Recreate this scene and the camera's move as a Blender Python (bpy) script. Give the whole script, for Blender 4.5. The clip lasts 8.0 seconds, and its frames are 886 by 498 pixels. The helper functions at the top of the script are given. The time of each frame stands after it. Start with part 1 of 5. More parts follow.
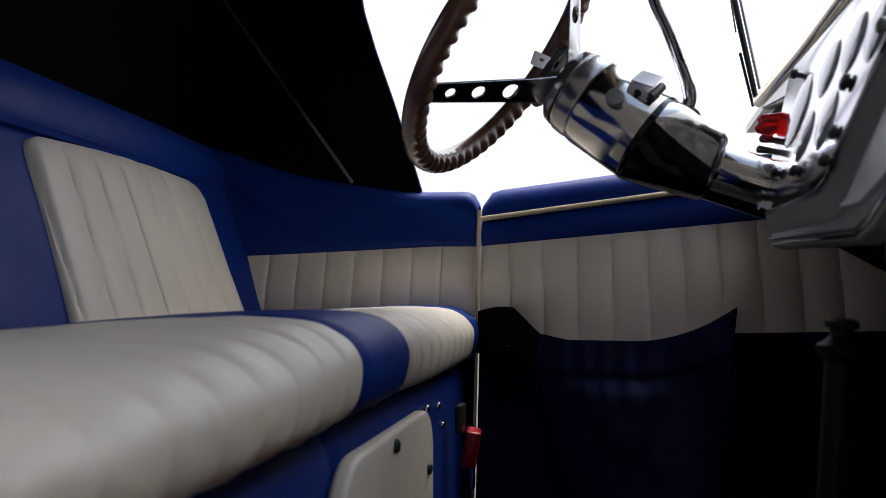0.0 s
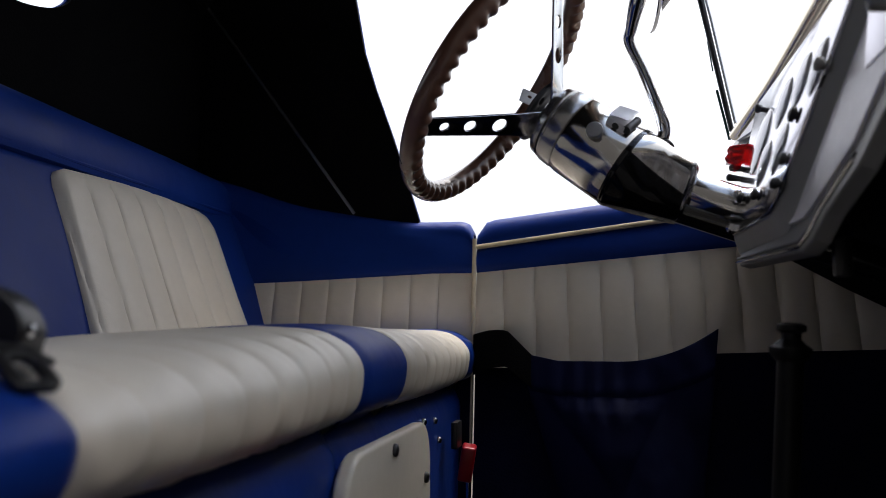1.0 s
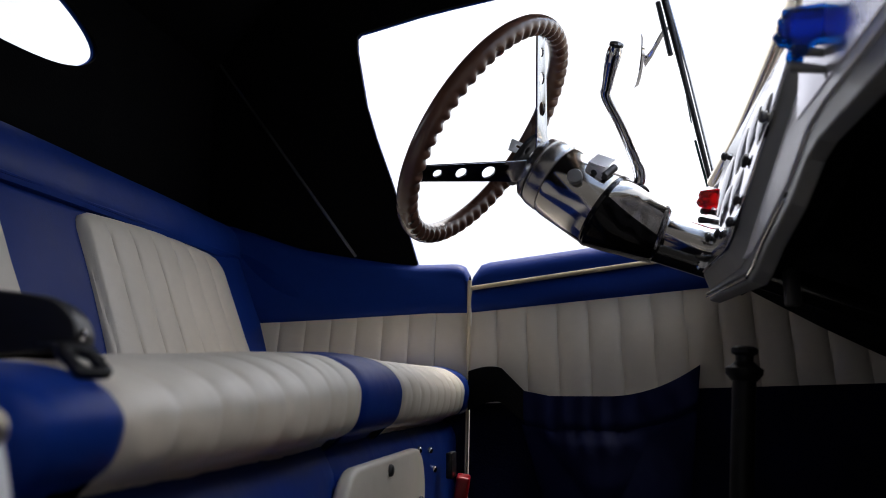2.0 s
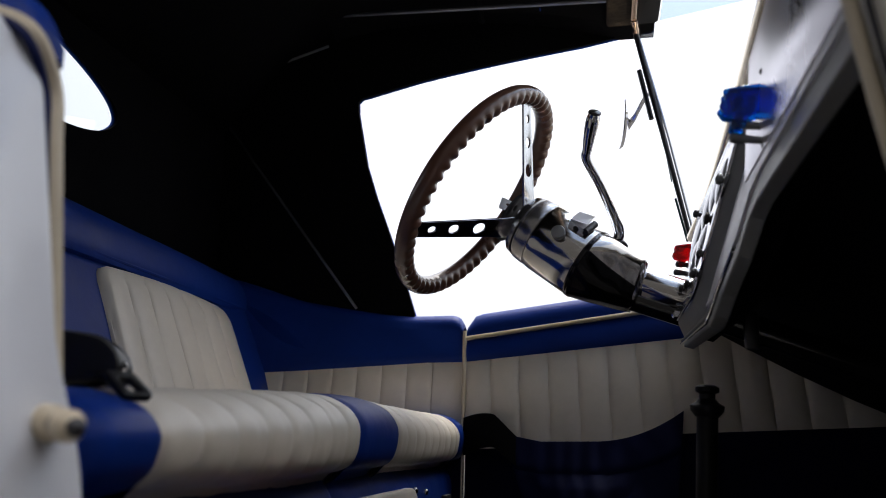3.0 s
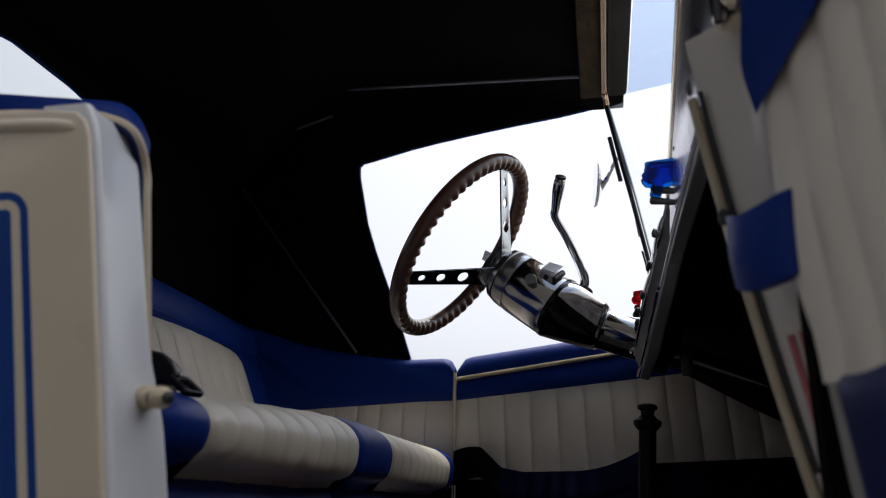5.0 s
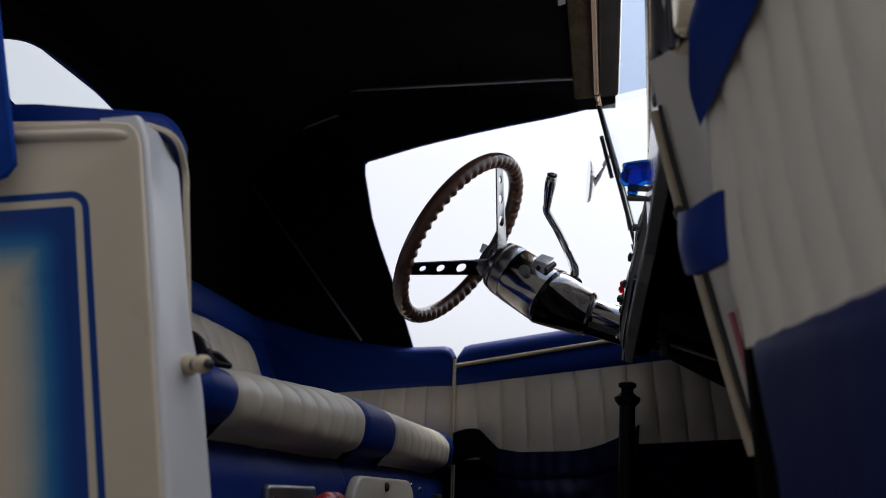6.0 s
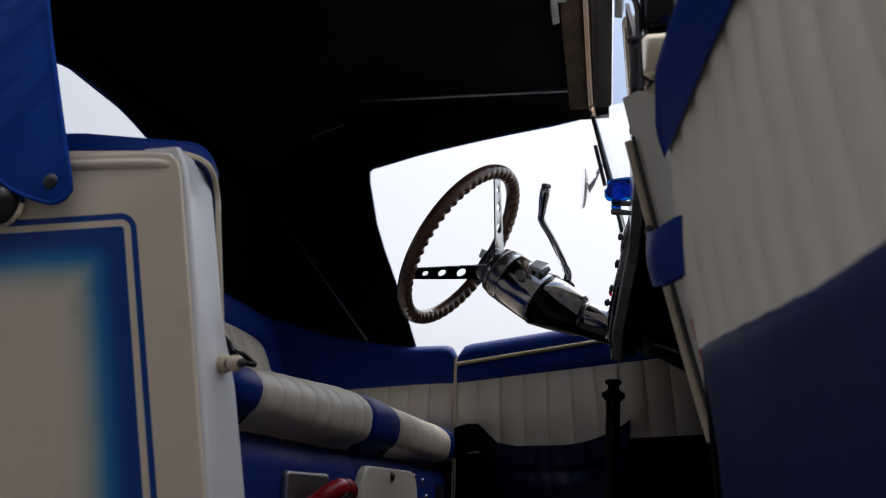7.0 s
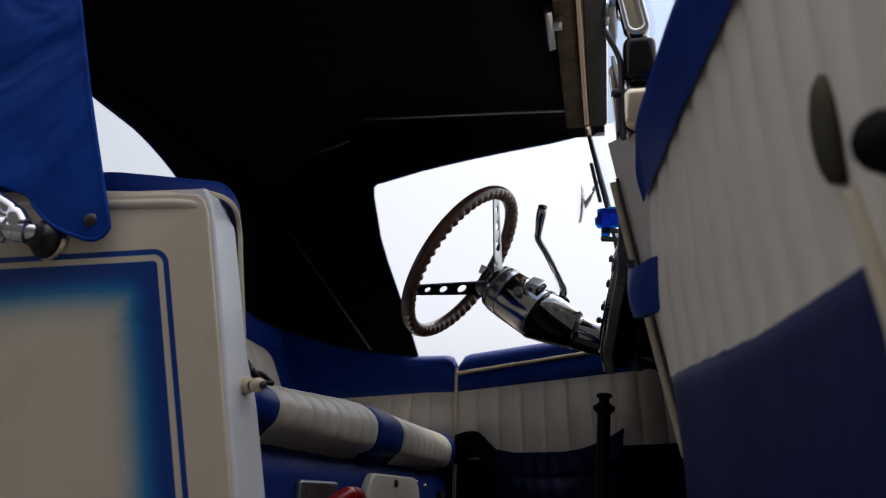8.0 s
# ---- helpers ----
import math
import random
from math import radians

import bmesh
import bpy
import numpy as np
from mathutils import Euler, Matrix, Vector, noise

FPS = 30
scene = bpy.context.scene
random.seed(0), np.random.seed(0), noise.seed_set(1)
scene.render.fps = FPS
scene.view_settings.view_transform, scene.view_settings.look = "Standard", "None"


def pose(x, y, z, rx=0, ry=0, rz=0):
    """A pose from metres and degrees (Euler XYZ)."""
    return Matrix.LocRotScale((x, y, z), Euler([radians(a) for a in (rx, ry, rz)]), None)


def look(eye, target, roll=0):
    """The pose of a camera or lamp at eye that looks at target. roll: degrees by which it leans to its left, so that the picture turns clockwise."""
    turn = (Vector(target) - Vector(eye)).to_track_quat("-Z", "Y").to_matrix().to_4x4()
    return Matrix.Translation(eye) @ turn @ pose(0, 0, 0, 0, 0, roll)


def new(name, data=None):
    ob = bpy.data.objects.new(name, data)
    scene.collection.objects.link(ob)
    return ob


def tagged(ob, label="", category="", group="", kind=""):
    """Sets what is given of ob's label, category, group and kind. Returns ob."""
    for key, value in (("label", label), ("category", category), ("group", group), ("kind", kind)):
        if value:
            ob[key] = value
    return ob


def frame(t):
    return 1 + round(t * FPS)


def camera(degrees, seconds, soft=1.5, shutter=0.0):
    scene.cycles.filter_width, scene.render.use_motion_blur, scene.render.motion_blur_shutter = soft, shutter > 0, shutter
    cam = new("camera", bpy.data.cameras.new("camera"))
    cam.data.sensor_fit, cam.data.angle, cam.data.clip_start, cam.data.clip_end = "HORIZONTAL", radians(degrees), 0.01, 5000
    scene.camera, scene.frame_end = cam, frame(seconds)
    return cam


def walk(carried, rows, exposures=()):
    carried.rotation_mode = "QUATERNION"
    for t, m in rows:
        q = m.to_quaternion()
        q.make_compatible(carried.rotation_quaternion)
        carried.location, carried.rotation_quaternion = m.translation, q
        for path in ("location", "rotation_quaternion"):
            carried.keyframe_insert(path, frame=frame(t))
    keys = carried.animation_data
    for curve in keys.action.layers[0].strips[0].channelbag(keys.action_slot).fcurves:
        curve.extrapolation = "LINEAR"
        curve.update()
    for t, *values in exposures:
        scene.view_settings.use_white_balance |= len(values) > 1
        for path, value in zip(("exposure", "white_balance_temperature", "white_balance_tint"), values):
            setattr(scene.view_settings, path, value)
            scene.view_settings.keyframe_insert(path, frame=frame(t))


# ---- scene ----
cam = camera(55.4, 8.0, 0.85)
cam.data.dof.use_dof, cam.data.dof.focus_distance, cam.data.dof.aperture_fstop = True, 1.25, 6.3
PATH = [
    (0, (-0.016, -0.008, 0.793), (-0.357, 1.959, 0.91), 0.2),
    (0.5, (-0.006, -0.044, 0.782), (-0.349, 1.92, 0.942), 0.1),
    (1, (0.004, -0.082, 0.768), (-0.338, 1.877, 0.975), 0.0),
    (1.5, (0.018, -0.12, 0.754), (-0.327, 1.832, 1.016), 0.0),
    (3, (0.057, -0.244, 0.72), (-0.29, 1.672, 1.174), -0.0),
    (3.5, (0.071, -0.283, 0.709), (-0.267, 1.621, 1.219), -0.2),
    (4, (0.085, -0.324, 0.695), (-0.25, 1.567, 1.252), -0.2),
    (4.5, (0.097, -0.368, 0.679), (-0.242, 1.514, 1.265), -0.2),
    (6, (0.131, -0.508, 0.628), (-0.219, 1.376, 1.199), -0.1),
    (6.5, (0.141, -0.559, 0.618), (-0.211, 1.327, 1.185), -0.1),
    (7, (0.151, -0.607, 0.613), (-0.204, 1.277, 1.18), -0.1),
    (7.5, (0.159, -0.654, 0.614), (-0.197, 1.23, 1.183), 0.0),
    (8, (0.167, -0.694, 0.62), (-0.191, 1.189, 1.19), 0.0),
]
walk(cam, [(t, look(eye, target, roll)) for t, eye, target, roll in PATH],
     [(0, 1.55), (1.7, 1.58), (3.0, 1.4), (4.5, 1.05), (6.0, 0.9), (8.0, 0.93)])

# ---- world and light ----
world = bpy.data.worlds.new("sky_world")
scene.world = world
world.use_nodes = True
wn = world.node_tree
sky = wn.nodes.new("ShaderNodeTexSky")
sky.sky_type = "NISHITA"
sky.sun_disc = False
SUN = Vector((0.145, 0.25, 0.95)).normalized()
sky.sun_elevation, sky.sun_rotation = math.asin(SUN.z), math.atan2(SUN.x, SUN.y)
sky.dust_density, sky.air_density, sky.ozone_density = 7.0, 0.6, 0.6
bg = wn.nodes["Background"]
bg.inputs["Strength"].default_value = 0.15
haze = wn.nodes.new("ShaderNodeHueSaturation")
haze.inputs["Saturation"].default_value = 0.42
wn.links.new(sky.outputs[0], haze.inputs["Color"])
wn.links.new(haze.outputs[0], bg.inputs["Color"])
sun_data = bpy.data.lights.new("sun", "SUN")
sun_data.energy, sun_data.angle, sun_data.color = 0.6, radians(20), (1.0, 0.96, 0.9)
sun = new("sun", sun_data)
sun.matrix_world = look(tuple(SUN * 9), (0, 0, 0))


# ---- materials ----
def material(name, colour, rough=0.5, metal=0.0, bump=0.0, scale=40.0, vary=0.12, coat=0.0, spec=0.5):
    m = bpy.data.materials.new(name)
    m.use_nodes = True
    nt = m.node_tree
    p = nt.nodes["Principled BSDF"]
    p.inputs["Roughness"].default_value = rough
    p.inputs["Metallic"].default_value = metal
    p.inputs["Coat Weight"].default_value = coat
    p.inputs["Specular IOR Level"].default_value = spec
    p.inputs["Coat Roughness"].default_value = 0.08
    tc = nt.nodes.new("ShaderNodeTexCoord")
    big = nt.nodes.new("ShaderNodeTexNoise")
    big.inputs["Scale"].default_value = 9.0
    big.inputs["Detail"].default_value = 6.0
    fine = nt.nodes.new("ShaderNodeTexNoise")
    fine.inputs["Scale"].default_value = scale
    fine.inputs["Detail"].default_value = 5.0
    for t in (big, fine):
        nt.links.new(tc.outputs["Object"], t.inputs["Vector"])
    both = nt.nodes.new("ShaderNodeMath")
    both.operation = "MULTIPLY_ADD"
    nt.links.new(big.outputs["Fac"], both.inputs[0])
    both.inputs[1].default_value = 0.7
    half = nt.nodes.new("ShaderNodeMath")
    half.operation = "MULTIPLY"
    half.inputs[1].default_value = 0.3
    nt.links.new(fine.outputs["Fac"], half.inputs[0])
    nt.links.new(half.outputs[0], both.inputs[2])
    ramp = nt.nodes.new("ShaderNodeMapRange")
    ramp.inputs["From Min"].default_value, ramp.inputs["From Max"].default_value = 0.3, 0.7
    ramp.inputs["To Min"].default_value, ramp.inputs["To Max"].default_value = 1 - vary, 1 + vary
    nt.links.new(both.outputs[0], ramp.inputs["Value"])
    mul = nt.nodes.new("ShaderNodeVectorMath")
    mul.operation = "SCALE"
    mul.inputs[0].default_value = colour
    nt.links.new(ramp.outputs[0], mul.inputs["Scale"])
    nt.links.new(mul.outputs[0], p.inputs["Base Color"])
    rr = nt.nodes.new("ShaderNodeMapRange")
    rr.inputs["From Min"].default_value, rr.inputs["From Max"].default_value = 0.3, 0.7
    rr.inputs["To Min"].default_value, rr.inputs["To Max"].default_value = rough * 0.82, min(1, rough * 1.18)
    nt.links.new(big.outputs["Fac"], rr.inputs["Value"])
    nt.links.new(rr.outputs[0], p.inputs["Roughness"])
    if bump:
        b = nt.nodes.new("ShaderNodeBump")
        b.inputs["Strength"].default_value = bump
        b.inputs["Distance"].default_value = 0.002
        nt.links.new(fine.outputs["Fac"], b.inputs["Height"])
        nt.links.new(b.outputs[0], p.inputs["Normal"])
    return m


def leather(name, colour, rough=0.42, vary=0.1, spec=0.4):
    """Vinyl hide: cell grain, soft creases and a slightly uneven colour."""
    m = material(name, colour, rough, 0, 0.0, 60, vary)
    nt = m.node_tree
    p = nt.nodes["Principled BSDF"]
    tc = nt.nodes["Texture Coordinate"]
    cells = nt.nodes.new("ShaderNodeTexVoronoi")
    cells.inputs["Scale"].default_value = 420
    cells.feature = "DISTANCE_TO_EDGE"
    crease = nt.nodes.new("ShaderNodeTexNoise")
    crease.inputs["Scale"].default_value = 16
    crease.inputs["Detail"].default_value = 3
    crease.inputs["Distortion"].default_value = 1.2
    for t in (cells, crease):
        nt.links.new(tc.outputs["Object"], t.inputs["Vector"])
    b1 = nt.nodes.new("ShaderNodeBump")
    b1.inputs["Strength"].default_value, b1.inputs["Distance"].default_value = 0.25, 0.0006
    nt.links.new(cells.outputs["Distance"], b1.inputs["Height"])
    b2 = nt.nodes.new("ShaderNodeBump")
    b2.inputs["Strength"].default_value, b2.inputs["Distance"].default_value = 0.16, 0.006
    nt.links.new(crease.outputs["Fac"], b2.inputs["Height"])
    nt.links.new(b1.outputs[0], b2.inputs["Normal"])
    nt.links.new(b2.outputs[0], p.inputs["Normal"])
    p.inputs["Specular IOR Level"].default_value = spec
    return m


BLUE = leather("blue_vinyl", (0.005, 0.027, 0.188), 0.44, 0.1, 0.11)
CREAM = leather("cream_vinyl", (0.655, 0.6, 0.512), 0.42, 0.06)
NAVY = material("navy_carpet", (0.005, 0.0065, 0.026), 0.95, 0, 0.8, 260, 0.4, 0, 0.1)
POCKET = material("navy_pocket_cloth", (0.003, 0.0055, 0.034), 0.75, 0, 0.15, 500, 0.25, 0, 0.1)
BLACK = material("black_lining", (0.003, 0.003, 0.004), 0.97, 0, 0.5, 300, 0.3, 0, 0.06)
TOPBLUE = material("blue_canvas", (0.003, 0.05, 0.34), 0.75, 0, 0.2, 700, 0.12, 0, 0.15)
tn = TOPBLUE.node_tree
folds = tn.nodes.new("ShaderNodeTexNoise")
folds.inputs["Scale"].default_value, folds.inputs["Detail"].default_value, folds.inputs["Distortion"].default_value = 9.0, 2.0, 0.8
tn.links.new(tn.nodes["Texture Coordinate"].outputs["Object"], folds.inputs["Vector"])
slack = tn.nodes.new("ShaderNodeBump")
slack.inputs["Strength"].default_value, slack.inputs["Distance"].default_value = 0.6, 0.035
tn.links.new(folds.outputs["Fac"], slack.inputs["Height"])
tn.links.new(tn.nodes["Bump"].outputs[0], slack.inputs["Normal"])
tn.links.new(slack.outputs[0], tn.nodes["Principled BSDF"].inputs["Normal"])
CHROME = material("chrome", (0.78, 0.78, 0.8), 0.09, 1.0, 0, 30, 0.04)
STEEL = material("satin_aluminium", (0.36, 0.37, 0.39), 0.38, 1.0, 0.1, 200, 0.1)
GREYPAINT = material("silver_grey_paint", (0.27, 0.268, 0.262), 0.45, 0.1, 0.1, 60, 0.12, 0, 0.3)
DASHALU = material("brushed_aluminium", (0.9, 0.89, 0.92), 0.46, 0.6, 0.05, 120, 0.1)
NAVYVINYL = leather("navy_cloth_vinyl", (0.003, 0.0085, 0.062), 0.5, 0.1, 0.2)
THREAD = material("tan_thread", (0.5, 0.38, 0.27), 0.8, 0, 0, 200, 0.2)
DASHCHROME = material("worn_polished_chrome", (0.84, 0.84, 0.87), 0.13, 1.0, 0, 25, 0.06)
ROLLED = material("polished_rolled_metal", (0.74, 0.72, 0.77), 0.3, 1.0, 0, 14, 0.12)
PODCHROME = material("satin_chrome", (0.58, 0.57, 0.62), 0.12, 1.0, 0, 25, 0.15)
GLASSEDGE = material("green_glass_edge", (0.012, 0.045, 0.042), 0.15, 0, 0, 60, 0.1)
COVERBLACK = material("black_chrome", (0.02, 0.02, 0.023), 0.07, 0.6, 0, 60, 0.15)
COLCHROME = material("aged_chrome", (0.60, 0.58, 0.56), 0.13, 1.0, 0, 30, 0.1)
DULL = material("dull_grey_metal", (0.25, 0.25, 0.25), 0.5, 0.8, 0.2, 90, 0.2)
DARKSTEEL = material("dark_steel", (0.07, 0.07, 0.075), 0.45, 0.9, 0.1, 80, 0.2)
BLACKPLASTIC = material("black_plastic", (0.008, 0.008, 0.009), 0.35, 0, 0.1, 150, 0.2)
BLACKPAINT = material("gloss_black_paint", (0.01, 0.01, 0.011), 0.15, 0, 0, 60, 0.2, 0.4)
WOODBROWN = material("brown_rim", (0.135, 0.066, 0.045), 0.28, 0, 0.15, 70, 0.3, 0.5)
PAINT = material("cream_paint", (0.64, 0.56, 0.44), 0.3, 0, 0, 30, 0.05, 0.5)
WHITEPAINT = material("white_jamb_paint", (0.68, 0.69, 0.72), 0.35, 0, 0.1, 20, 0.06, 0.3)
JAMBCREAM = material("off_white_jamb_paint", (0.70, 0.66, 0.59), 0.35, 0, 0.1, 20, 0.07, 0.4)
PIPING = leather("cream_piping", (0.55, 0.47, 0.34), 0.5, 0.15)
HEADERCLOTH = material("grey_header_cloth", (0.03, 0.031, 0.036), 0.9, 0, 0.8, 220, 0.5, 0, 0.1)
HEADERWOOD = material("dark_header_cloth", (0.048, 0.036, 0.026), 0.85, 0, 0.9, 110, 0.9, 0, 0.1)
GROUND = material("dark_asphalt", (0.045, 0.044, 0.042), 0.9, 0, 0.5, 30, 0.3)
LEVERBLACK = material("satin_black_tube", (0.004, 0.004, 0.0045), 0.5, 0, 0.1, 90, 0.2, 0, 0.2)
BRASS = material("gold_toned_metal", (0.88, 0.78, 0.62), 0.22, 1.0, 0.05, 60, 0.1)
COPPER = material("copper_toned_chrome", (0.78, 0.56, 0.42), 0.14, 1.0, 0, 40, 0.12)
REDTAPE = material("pink_red_tape", (0.55, 0.17, 0.19), 0.6, 0, 0, 60, 0.25)
REDPLASTIC = material("red_plastic", (0.3, 0.006, 0.012), 0.3, 0, 0, 60, 0.1)
BRONZE = material("bronze_escutcheon", (0.05, 0.043, 0.022), 0.6, 0.6, 0.1, 60, 0.2)


def clear(name, colour, rough=0.02):
    m = material(name, colour, rough)
    p = m.node_tree.nodes["Principled BSDF"]
    p.inputs["Transmission Weight"].default_value = 0.9
    p.inputs["IOR"].default_value = 1.45
    return m


BLUEGEL = clear("translucent_blue", (0.003, 0.12, 0.58), 0.05)
REDGEL = clear("translucent_red", (0.62, 0.008, 0.02), 0.06)


def pane_material(name, tint, gloss=0.06):
    """Thin sheet glass: clear straight through, with a weak sharp reflection."""
    m = bpy.data.materials.new(name)
    m.use_nodes = True
    nt = m.node_tree
    out = nt.nodes["Material Output"]
    nt.nodes.remove(nt.nodes["Principled BSDF"])
    tr = nt.nodes.new("ShaderNodeBsdfTransparent")
    tr.inputs["Color"].default_value = (*tint, 1)
    gl = nt.nodes.new("ShaderNodeBsdfGlossy")
    gl.inputs["Roughness"].default_value = 0.01
    mix = nt.nodes.new("ShaderNodeMixShader")
    mix.inputs["Fac"].default_value = gloss
    nt.links.new(tr.outputs[0], mix.inputs[1])
    nt.links.new(gl.outputs[0], mix.inputs[2])
    nt.links.new(mix.outputs[0], out.inputs["Surface"])
    return m


GLASS = pane_material("clear_glass", (0.97, 0.985, 0.98))
TINT = pane_material("blue_tinted_acrylic", (0.76, 0.83, 0.95), 0.05)


# ---- building helpers ----
def link(name, me, mat, parent=None, label=""):
    if mat is not None:
        me.materials.append(mat)
    ob = new(name, me)
    if parent is not None:
        ob.parent = parent
        ob.matrix_parent_inverse = parent.matrix_world.inverted()
    if label:
        ob["label"] = label
    return ob


def part(name, bm, mat, parent=None, label="", sharp=35):
    bmesh.ops.recalc_face_normals(bm, faces=bm.faces[:])
    me = bpy.data.meshes.new(name)
    bm.to_mesh(me)
    bm.free()
    me.shade_smooth()
    me.set_sharp_from_angle(angle=radians(sharp))
    return link(name, me, mat, parent, label)


def thing(name, place, label, category, group="", kind=""):
    e = new(name)
    e.empty_display_size = 0.05
    e.location = place
    e.matrix_world = Matrix.Translation(place)
    return tagged(e, label, category, group, kind)


def sheet(fn, nu, nv, back):
    """A slab: a front surface fn(u, v), u and v from 0 to 1, closed by a back that lies by the vector (or function) back behind it."""
    bm = bmesh.new()
    front, rear = [], []
    for i in range(nu + 1):
        fr, rr = [], []
        for j in range(nv + 1):
            p = Vector(fn(i / nu, j / nv))
            fr.append(bm.verts.new(p))
            rr.append(bm.verts.new(p + Vector(back)) if i in (0, nu) or j in (0, nv) else None)
        front.append(fr)
        rear.append(rr)
    for i in range(nu):
        for j in range(nv):
            bm.faces.new((front[i][j], front[i + 1][j], front[i + 1][j + 1], front[i][j + 1]))
    loop = [(i, 0) for i in range(nu)] + [(nu, j) for j in range(nv)] + [(i, nv) for i in range(nu, 0, -1)] + [(0, j) for j in range(nv, 0, -1)]
    for (a, b), (c, d) in zip(loop, loop[1:] + loop[:1]):
        bm.faces.new((front[a][b], rear[a][b], rear[c][d], front[c][d]))
    bm.faces.new([rear[a][b] for a, b in loop])
    return bm


def tube(points, radius, seg=12, bm=None, flat=1.0):
    """A round bar through the points; radius a number or one per point; ends closed and eased."""
    bm = bm or bmesh.new()
    pts = [Vector(p) for p in points]
    rad = list(radius) if hasattr(radius, "__len__") else [radius] * len(pts)
    d0 = (pts[1] - pts[0]).normalized()
    side = d0.cross(Vector((0, 0, 1)) if abs(d0.z) < 0.9 else Vector((1, 0, 0))).normalized()
    rings = []
    for i, p in enumerate(pts):
        d = (pts[min(i + 1, len(pts) - 1)] - pts[max(i - 1, 0)]).normalized()
        side = (side - d * side.dot(d)).normalized()
        up = d.cross(side)
        rings.append([bm.verts.new(p + rad[i] * (math.cos(k) * side + flat * math.sin(k) * up)) for k in [2 * math.pi * s / seg for s in range(seg)]])
    for a, b in zip(rings, rings[1:]):
        for k in range(seg):
            bm.faces.new((a[k], a[(k + 1) % seg], b[(k + 1) % seg], b[k]))
    bm.faces.new(rings[0][::-1])
    bm.faces.new(rings[-1])
    return bm


def smooth_line(points, n=8):
    """Points of a soft curve through the given ones."""
    pts = [Vector(p) for p in points]
    out = []
    for i in range(len(pts) - 1):
        a, b = pts[i], pts[i + 1]
        z = pts[i - 1] if i else 2 * a - b
        c = pts[i + 2] if i + 2 < len(pts) else 2 * b - a
        for k in range(n):
            t = k / n
            out.append(0.5 * (2 * a + (b - z) * t + (2 * z - 5 * a + 4 * b - c) * t * t + (3 * a - z - 3 * b + c) * t ** 3))
    out.append(pts[-1])
    return out


def lathe(profile, at, axis, seg=32, bm=None):
    """A turned form: (distance along the axis, radius) pairs."""
    bm = bm or bmesh.new()
    axis = Vector(axis).normalized()
    u = axis.cross(Vector((0, 1, 0)) if abs(axis.y) < 0.9 else Vector((1, 0, 0))).normalized()
    w = axis.cross(u)
    rings = []
    for s, r in profile:
        rings.append([bm.verts.new(Vector(at) + axis * s + r * (math.cos(k) * u + math.sin(k) * w)) for k in [2 * math.pi * q / seg for q in range(seg)]])
    for a, b in zip(rings, rings[1:]):
        for k in range(seg):
            bm.faces.new((a[k], a[(k + 1) % seg], b[(k + 1) % seg], b[k]))
    bm.faces.new(rings[0][::-1])
    bm.faces.new(rings[-1])
    return bm


def box(lo, hi, bevel=0.003, seg=2, m=None):
    bm = bmesh.new()
    bmesh.ops.create_cube(bm, size=1)
    lo, hi = Vector(lo), Vector(hi)
    for v in bm.verts:
        v.co = Vector([lo[k] + (v.co[k] + 0.5) * (hi[k] - lo[k]) for k in range(3)])
    if bevel:
        bmesh.ops.bevel(bm, geom=bm.edges[:], offset=bevel, segments=seg, affect="EDGES", profile=0.5)
    if m is not None:
        bmesh.ops.transform(bm, matrix=m, verts=bm.verts[:])
    return bm


def plate(outer, holes, depth, m, bevel=0.0, seg=2):
    """A flat board of the given outline with holes, of the thickness depth; outlines in its own x, y; m lays it into the world."""
    cu = bpy.data.curves.new("outline", "CURVE")
    cu.dimensions, cu.fill_mode, cu.extrude = "2D", "BOTH", depth / 2
    cu.bevel_depth, cu.bevel_resolution, cu.offset = bevel, seg, -bevel
    for ring in (outer, *holes):
        sp = cu.splines.new("POLY")
        sp.points.add(len(ring) - 1)
        for q, (a, b) in zip(sp.points, ring):
            q.co = (a, b, 0, 1)
        sp.use_cyclic_u = True
    ob = new("outline", cu)
    bpy.context.view_layer.update()
    me = ob.evaluated_get(bpy.context.evaluated_depsgraph_get()).to_mesh()
    bm = bmesh.new()
    bm.from_mesh(me)
    bpy.data.objects.remove(ob)
    bpy.data.curves.remove(cu)
    bmesh.ops.remove_doubles(bm, verts=bm.verts[:], dist=1e-5)
    bmesh.ops.transform(bm, matrix=m, verts=bm.verts[:])
    return bm


def rounded(x0, y0, x1, y1, r, n=6):
    out = []
    for cx, cy, a in ((x1 - r, y1 - r, 0), (x0 + r, y1 - r, 90), (x0 + r, y0 + r, 180), (x1 - r, y0 + r, 270)):
        out += [(cx + r * math.cos(radians(a + 90 * k / n)), cy + r * math.sin(radians(a + 90 * k / n))) for k in range(n + 1)]
    return out


def circle(cx, cy, r, n=20):
    return [(cx + r * math.cos(2 * math.pi * k / n), cy + r * math.sin(2 * math.pi * k / n)) for k in range(n)]


def soft_ring(points, n=6):
    pts = [Vector((a, b, 0)) for a, b in points]
    out = smooth_line(pts[-1:] + pts + pts[:2], n)
    return [(p.x, p.y) for p in out[n:-n - 1]] if n > 1 else points


def side_frame(y, toward=1):
    """Outlines in world x and z, in the upright plane of that y."""
    return Matrix(((1, 0, 0, 0), (0, 0, -1, y), (0, 1, 0, 0), (0, 0, 0, 1)))


def cross_frame(x):
    """Outlines in world y and z, in the upright plane of that x."""
    return Matrix(((0, 0, 1, x), (1, 0, 0, 0), (0, 1, 0, 0), (0, 0, 0, 1)))


